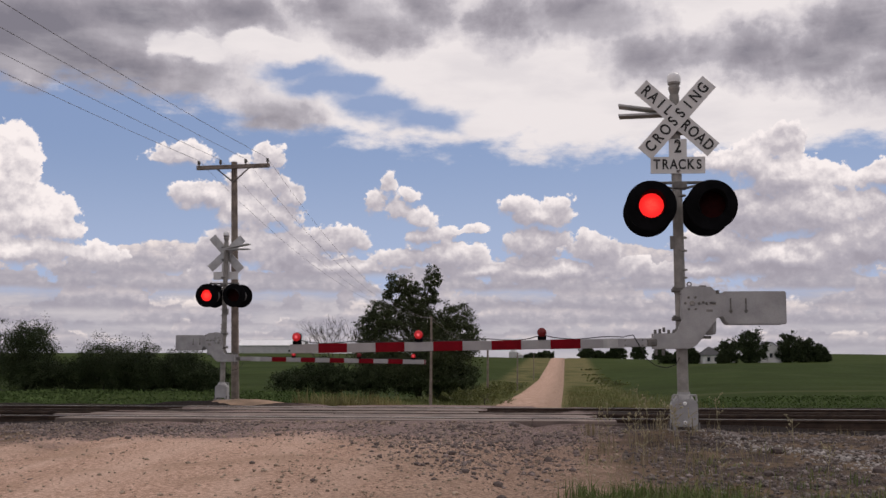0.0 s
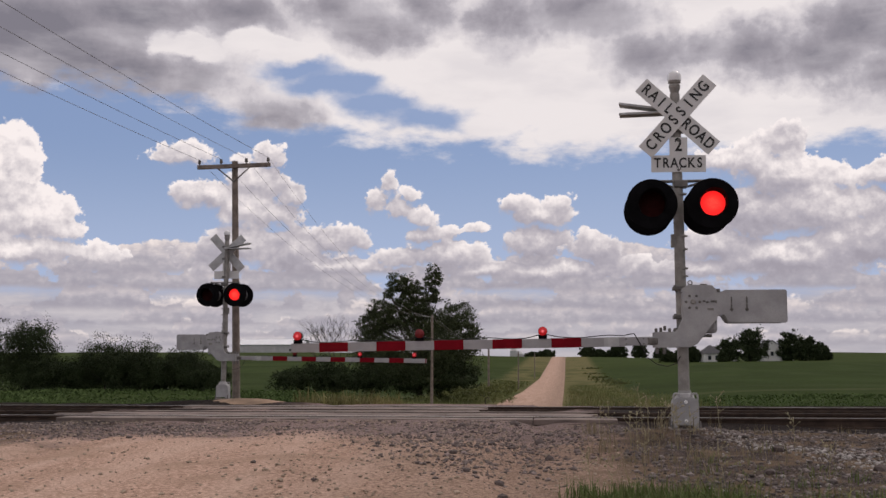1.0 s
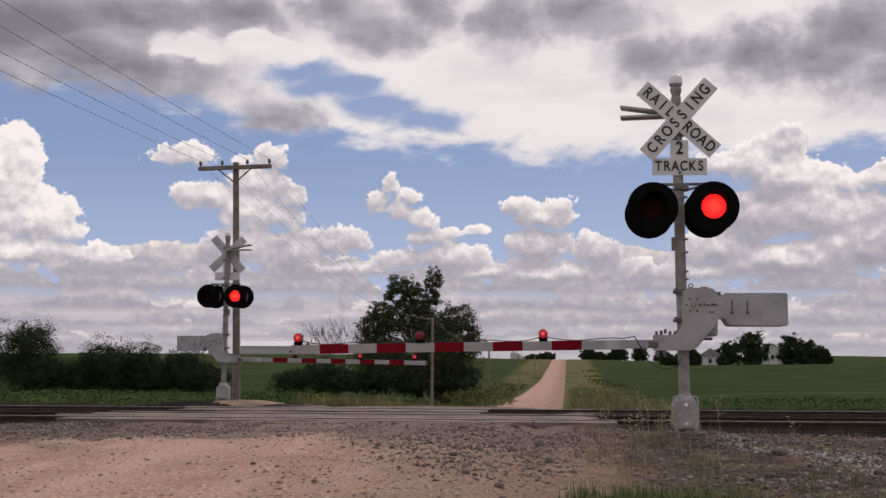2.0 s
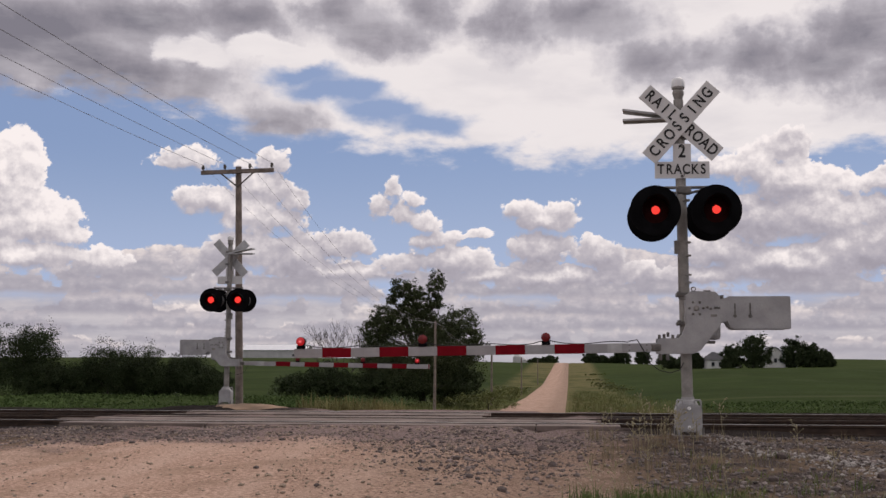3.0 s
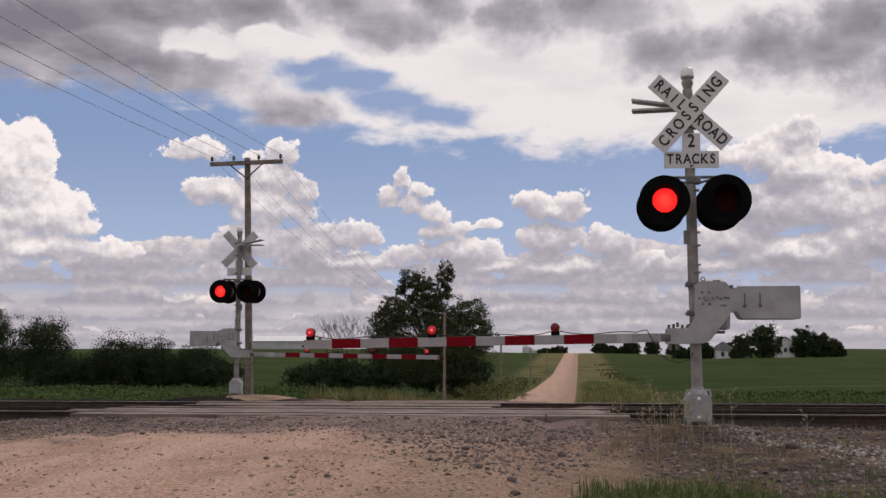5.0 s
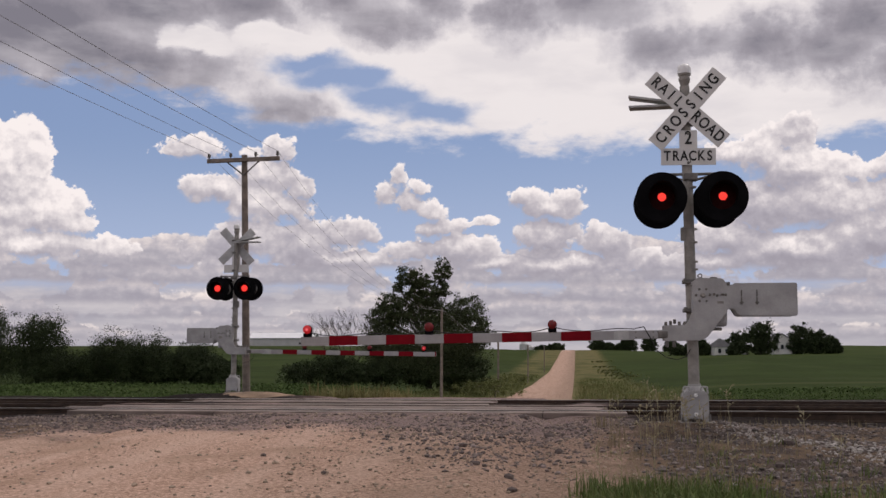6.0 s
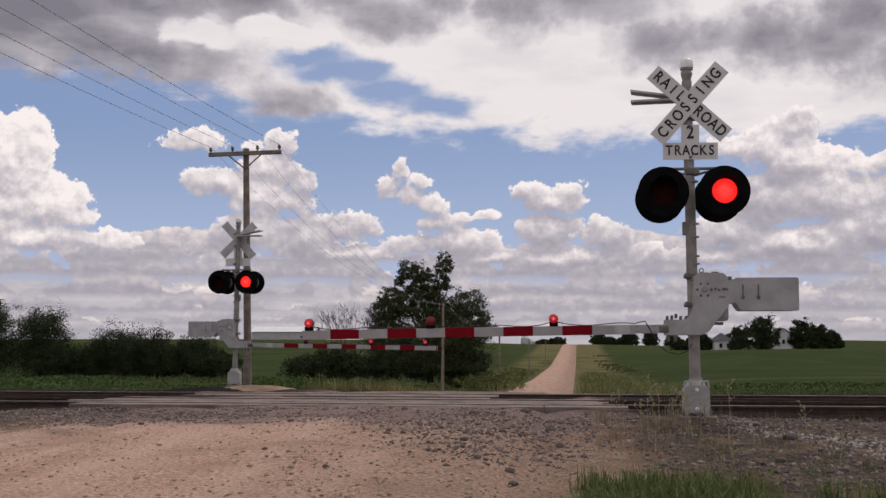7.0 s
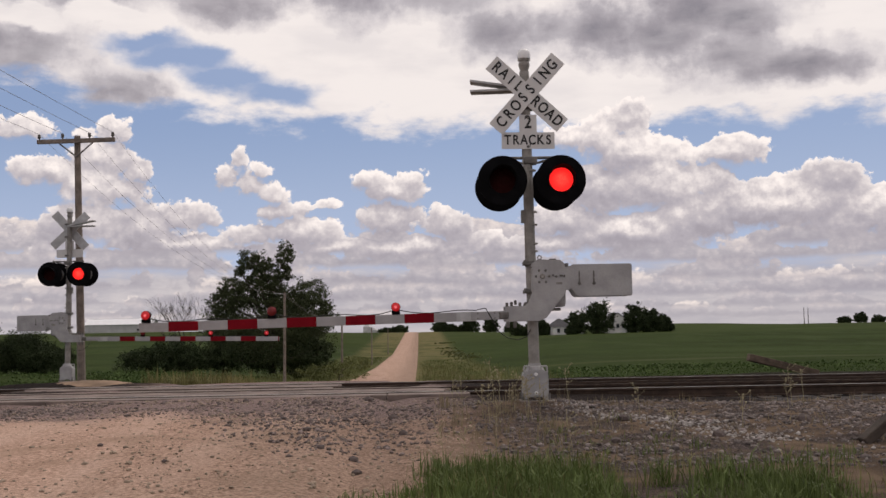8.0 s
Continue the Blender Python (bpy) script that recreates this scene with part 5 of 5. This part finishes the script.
# dry grass about the signal's foot
dry = tufts(rng, 14, 0.1, 1.6, 11.5, 14.6, 8, 0.06, 0.12, 0.34, patchy(0.9, 3, -0.25)) + tufts(rng, 44, 0.3, 4.5, 9.4, 13.5, 8, 0.08, 0.08, 0.22, patchy(0.7, 8, -0.1))
dry += tufts(rng, 20, 0.2, 2.0, 13.8, 16.2, 9, 0.05, 0.10, 0.30) + tufts(rng, 40, 2.2, 6.5, 15.2, 17.0, 8, 0.08, 0.06, 0.2)
blades("dry_grass", dry, M_DRY, "dry straw-coloured grass on stony ground", "grass", 5, 0.004, lean=0.25)
weed = tufts(rng, 34, 0.2, 2.6, 9.5, 13.0, 9, 0.09, 0.06, 0.18, patchy(1.1, 5, -0.1)) + tufts(rng, 40, -12, -8.5, 12.5, 17, 9, 0.08, 0.05, 0.14)
blades("verge_grass", weed, M_WEED, "thin olive weeds among the stones", "grass", 6, 0.005, lean=0.7)


def stalk(at, h, seed):
    """A tall dry weed with side twigs and seed heads."""
    t = thing("weed_stalk", at, "tall dry weed stalk with brown seed heads", "weed", "weeds by the signal")
    r = random.Random(seed)
    bm = bmesh.new()
    p, d = Vector((0, 0, -0.03)), Vector((r.uniform(-0.12, 0.12), r.uniform(-0.12, 0.12), 1))
    heads = bm
    for i in range(5):
        q = p + d * h / 5
        rod(bm, p, q, 0.0045 - i * 0.0006, 0.004 - i * 0.0006, 5, caps=False)
        if i > 1:
            for _ in range(3):
                tip = q + Vector((r.uniform(-0.09, 0.09), r.uniform(-0.09, 0.09), r.uniform(0.02, 0.1)))
                rod(bm, q, tip, 0.0025, 0.002, 4)
                bmesh.ops.create_icosphere(heads, subdivisions=1, radius=r.uniform(0.006, 0.013), matrix=Matrix.Translation(tip))
        p, d = q, d + Vector((r.uniform(-0.08, 0.08), r.uniform(-0.08, 0.08), 0))
    for k in range(3):
        bmesh.ops.create_icosphere(heads, subdivisions=1, radius=0.012, matrix=Matrix.Translation(p + Vector((0, 0, k * 0.016))) @ Matrix.Diagonal((0.7, 0.7, 1.3, 1)))
    part("stem", bm, M_WEEDHEAD, t)


M_WEEDHEAD = material("dry_weed", (0.31, 0.27, 0.165), 0.9, 0, 0.3, 20, 90, 0.0)
for i in range(9):
    x, y = rng.uniform(0.35, 1.35), rng.uniform(12.4, 14.8)
    stalk((x, y, rough_land(x, y)), rng.uniform(0.25, 0.48), 200 + i)
for i, (x, y, h) in enumerate(((0.98, 14.2, 0.5), (0.92, 14.4, 0.58), (1.16, 14.3, 0.45), (1.9, 14.6, 0.45), (2.6, 13.6, 0.35), (4.75, 14.6, 0.5), (4.6, 14.3, 0.38),
                               (0.35, 9.6, 0.35), (0.2, 10.0, 0.3), (1.35, 10.2, 0.34), (0.72, 11.0, 0.4), (2.35, 10.8, 0.3), (3.4, 12.1, 0.35), (5.1, 15.2, 0.45))):
    stalk((x, y, rough_land(x, y)), h, 300 + i)

# beyond the tracks: verge grass, the yellow tuft, the crop
vg = tufts(rng, 520, -13.5, 9.0, 31.5, 60, 12, 0.16, 0.12, 0.4, lambda x, y: 0.0 if abs(x - ROAD_X) < 3.4 else max(0.0, 1.25 - abs(abs(x - ROAD_X) - 5.5) / 4.5))
vg += tufts(rng, 1700, -14, 10, 60, 190, 8, 0.3, 0.25, 0.6, lambda x, y: 0.0 if abs(x - ROAD_X) < 3.6 else max(0.0, 1.3 - abs(abs(x - ROAD_X) - 6.5) / 5))
blades("verge_grass", vg, M_WEED, "long olive roadside grass beyond the tracks", "grass", 12, 0.018)
yel = tufts(rng, 90, -8.0, -5.2, 33.2, 36.5, 18, 0.12, 0.35, 0.75) + tufts(rng, 420, 0.3, 4.2, 31.5, 150, 9, 0.2, 0.2, 0.55)
blades("tall_grass", yel, M_TALL, "tall yellowing grass beside the crossing", "grass", 13, 0.013)
pts = []
nr = np.random.default_rng(9)
for side, x0, x1 in ((1, 8.0, 48.0), (-1, -64.0, -11.0)):
    for row in np.arange(32.5, 74, 0.38):
        n = int((x1 - x0) * (7.0 if row < 55 else 4.0))
        xs = nr.uniform(x0, x1, n)
        ok = (np.abs(xs / row) < 0.62)
        for x in xs[ok]:
            y = row + nr.normal(0, 0.10)
            pts.append((x, y, land_z(x, y) + nr.uniform(-0.02, 0.09)))
cards("crop_rows", pts, 0.075, M_CROP, label="rows of low green field crop", seed=8, kind="stuff")
far_crop = []
for x0, x1, y0, y1, n in ((8.6, 46.0, 74, 84, 5000), (-44.0, -13.0, 66, 94, 10000)):
    xs, ys = nr.uniform(x0, x1, n), nr.uniform(y0, y1, n)
    far_crop += [(x, y, land_z(x, y) + nr.uniform(0.0, 0.22)) for x, y in zip(xs, ys) if abs(x / y) < 0.56 and noise.noise(Vector((x * 0.06, y * 0.03, 21))) > nr.uniform(-0.7, 0.3)]
cards("crop_rows", far_crop, 0.12, M_CROP, label="leafy green crop covering the far field", seed=18, kind="stuff", flat=0.4)


# ---- stones ----
def stone_shape(seed, squash=0.65):
    bm = bmesh.new()
    bmesh.ops.create_icosphere(bm, subdivisions=1, radius=1.0)
    r = random.Random(seed)
    for v in bm.verts:
        v.co *= r.uniform(0.72, 1.18)
        v.co.z *= squash
    co = np.array([v.co[:] for v in bm.verts])
    fs = [[v.index for v in f.verts] for f in bm.faces]
    bm.free()
    return co, fs


def stones(name, spots, mat, label, seed):
    """spots: (x, y, z, radius)."""
    r = np.random.default_rng(seed)
    shapes = [stone_shape(seed * 10 + k) for k in range(8)]
    vs, fs, base = [], [], 0
    for x, y, z, rad in spots:
        co, f = shapes[r.integers(8)]
        a = r.uniform(0, 6.28)
        ca, sa = math.cos(a), math.sin(a)
        sx = rad * r.uniform(0.8, 1.3)
        c = co * (sx, rad, rad)
        c = np.stack([c[:, 0] * ca - c[:, 1] * sa + x, c[:, 0] * sa + c[:, 1] * ca + y, c[:, 2] + z], 1)
        vs.extend(c.tolist())
        fs.extend([[i + base for i in q] for q in f])
        base += len(co)
    me = bpy.data.meshes.new(name)
    me.from_pydata(vs, [], fs)
    me.materials.append(mat)
    return tagged(new(name, me), label, "stones", kind="stuff")


def top_z(x, y):
    return road_top(x, y) if abs(x - ROAD_X) < ROAD_HALF * 0.93 else rough_land(x, y)


spill, pale, pebbles = [], [], []
while len(spill) < 14000:
    x, y = rng.uniform(-14, 0.9), rng.uniform(9.2, 18.7)
    k = noise.noise(Vector((x * 0.55, y * 0.8, 4))) * 0.9
    band = math.exp(-((y - 16.0) / 2.2) ** 2) * (1.5 if x < -4.5 else 0.55) + math.exp(-((x + 0.9) / 1.1) ** 2 - ((y - 13.5) / 3.2) ** 2) * 1.1
    worn = 0.28 if x < -2.6 and y < 14.2 else 1.0
    if rng.random() < (band * 0.7 + k * 0.45 - 0.12) * worn:
        r = min(0.042, 0.008 + rng.expovariate(1) * 0.0072)
        spill.append((x, y, top_z(x, y) + r * 0.2, r))
while len(pebbles) < 8000:
    x, y = rng.uniform(-9, 0.6), rng.uniform(8.2, 18.7)
    if x < -3.0 and y < 14.0 and rng.random() < 0.6:
        continue
    r = 0.005 + rng.expovariate(1) * 0.005
    pebbles.append((x, y, top_z(x, y) + r * 0.2, min(r, 0.03)))
while len(pale) < 12000:
    x, y = rng.uniform(0.6, 9.5), rng.uniform(9.3, 17.0)
    if rng.random() < 0.55 + noise.noise(Vector((x * 0.7, y * 0.9, 2))):
        r = min(0.04, 0.008 + rng.expovariate(1) * 0.0075)
        pale.append((x, y, top_z(x, y) + r * 0.25, r))
streak = []
for _ in range(900):
    k = rng.random()
    x, y = 1.9 + 1.7 * k + rng.gauss(0, 0.16), 14.7 - 3.6 * k + rng.gauss(0, 0.28)
    r = min(0.034, 0.007 + rng.expovariate(1) * 0.0065)
    streak.append((x, y, rough_land(x, y) + r * 0.25, r))
for _ in range(420):
    x, y = rng.uniform(1.3, 8.0), rng.uniform(9.5, 15.8)
    r = min(0.034, 0.007 + rng.expovariate(1) * 0.0065)
    streak.append((x, y, rough_land(x, y) + r * 0.25, r))
stones("pale_stones", streak, M_PALE, "pale limestone chips strewn over the stony shoulder", 4)
stones("ballast_stones", spill, M_DARKSTONE, "dark ballast stones spilled over the gravel road", 1)
stones("pebbles", pebbles, M_PEBBLE, "small tan pebbles on the gravel road", 2)
stones("ballast_stones", pale, M_STONE, "grey and pale crushed stones by the signal", 3)
rocks = []
for x, y, r in ((-0.55, 9.75, 0.055), (-0.62, 10.5, 0.05), (-0.95, 10.9, 0.045), (-2.2, 9.9, 0.03), (-0.2, 12.4, 0.06), (-1.2, 12.2, 0.05), (-3.1, 11.2, 0.035), (-0.35, 14.5, 0.07), (-1.5, 16.4, 0.07),
                (-2.6, 17.2, 0.07), (-0.8, 17.6, 0.08), (-5.6, 10.6, 0.03), (2.3, 13.0, 0.08), (3.0, 11.6, 0.07), (4.2, 12.6, 0.09), (1.9, 11.2, 0.06)):
    ob = thing("rock", (x, y, top_z(x, y)), "dark angular stone lying on the gravel", "rock", "larger loose stones")
    co, fs = stone_shape(int(1000 + 100 * y), 0.7)
    bm = bmesh.new()
    vs = [bm.verts.new(c * r + np.array([0, 0, r * 0.3])) for c in co]
    for f in fs:
        bm.faces.new([vs[i] for i in f])
    part("stone", bm, M_DARKSTONE, ob)


# ---- old timbers beside the tracks ----
def timber(a, b, label, thick, wood):
    a, b = Vector(a), Vector(b)
    t = thing("old_tie", a, label, "railroad tie", "discarded ties")
    d = b - a
    bm = bmesh.new()
    box(bm, (d.length / 2, 0, 0), (d.length, thick * 1.25, thick), bevel=0.02)
    for v in bm.verts:
        v.co += noise.noise_vector(v.co * 3) * 0.012
    bm.transform(d.to_track_quat("X", "Z").to_matrix().to_4x4())
    part("beam", bm, wood, t)


timber((9.9, 28.4, 0.22), (8.15, 28.3, 0.66), "dark old railroad tie leaning beside the track", 0.18, M_OLD_TIE)
timber((4.2, 10.9, 0.38), (5.3, 11.2, 1.12), "dark old railroad tie propped on the stones", 0.10, M_TIE)


# ---- what moves: the flashing lamps, by added glowing lenses that slide out and back ----
SWITCH = [0.575, 1.2, 1.8, 2.4, 3.01, 3.61, 4.215, 4.82, 5.42, 6.01, 6.62, 7.215, 7.83]


def flashes(first_on, on, off):
    rows, lit = [(0.0, on if first_on else off)], first_on
    for s in SWITCH:
        rows.append((s - 0.034, on if lit else off))
        lit = not lit
        rows.append((s + 0.034, on if lit else off))
    rows.append((8.0, on if lit else off))
    return rows


def motions():
    for (t, lit, arm_lit), swap in ((near_signal, False), (far_signal, True)):
        on, off = pose(0, -0.036, 0), pose(0, -0.006 if swap else 0.0, 0)
        for key, group in lit.items():
            first = key in (("left", "rear_a") if not swap else ("right", "rear_b"))
            for g in group:
                walk(g, flashes(first, on, off))
        for key, group in arm_lit.items():
            for g, x, z, s in group:
                turn = 0 if s < 0 else 180
                a_on, a_off = pose(x, s * 0.042, z, 0, 0, turn), pose(x, s * 0.008, z, 0, 0, turn)
                if key == "steady":
                    walk(g, [(0.0, a_on), (8.0, a_on)])
                else:
                    walk(g, flashes(key == "left", a_on, a_off))


motions()
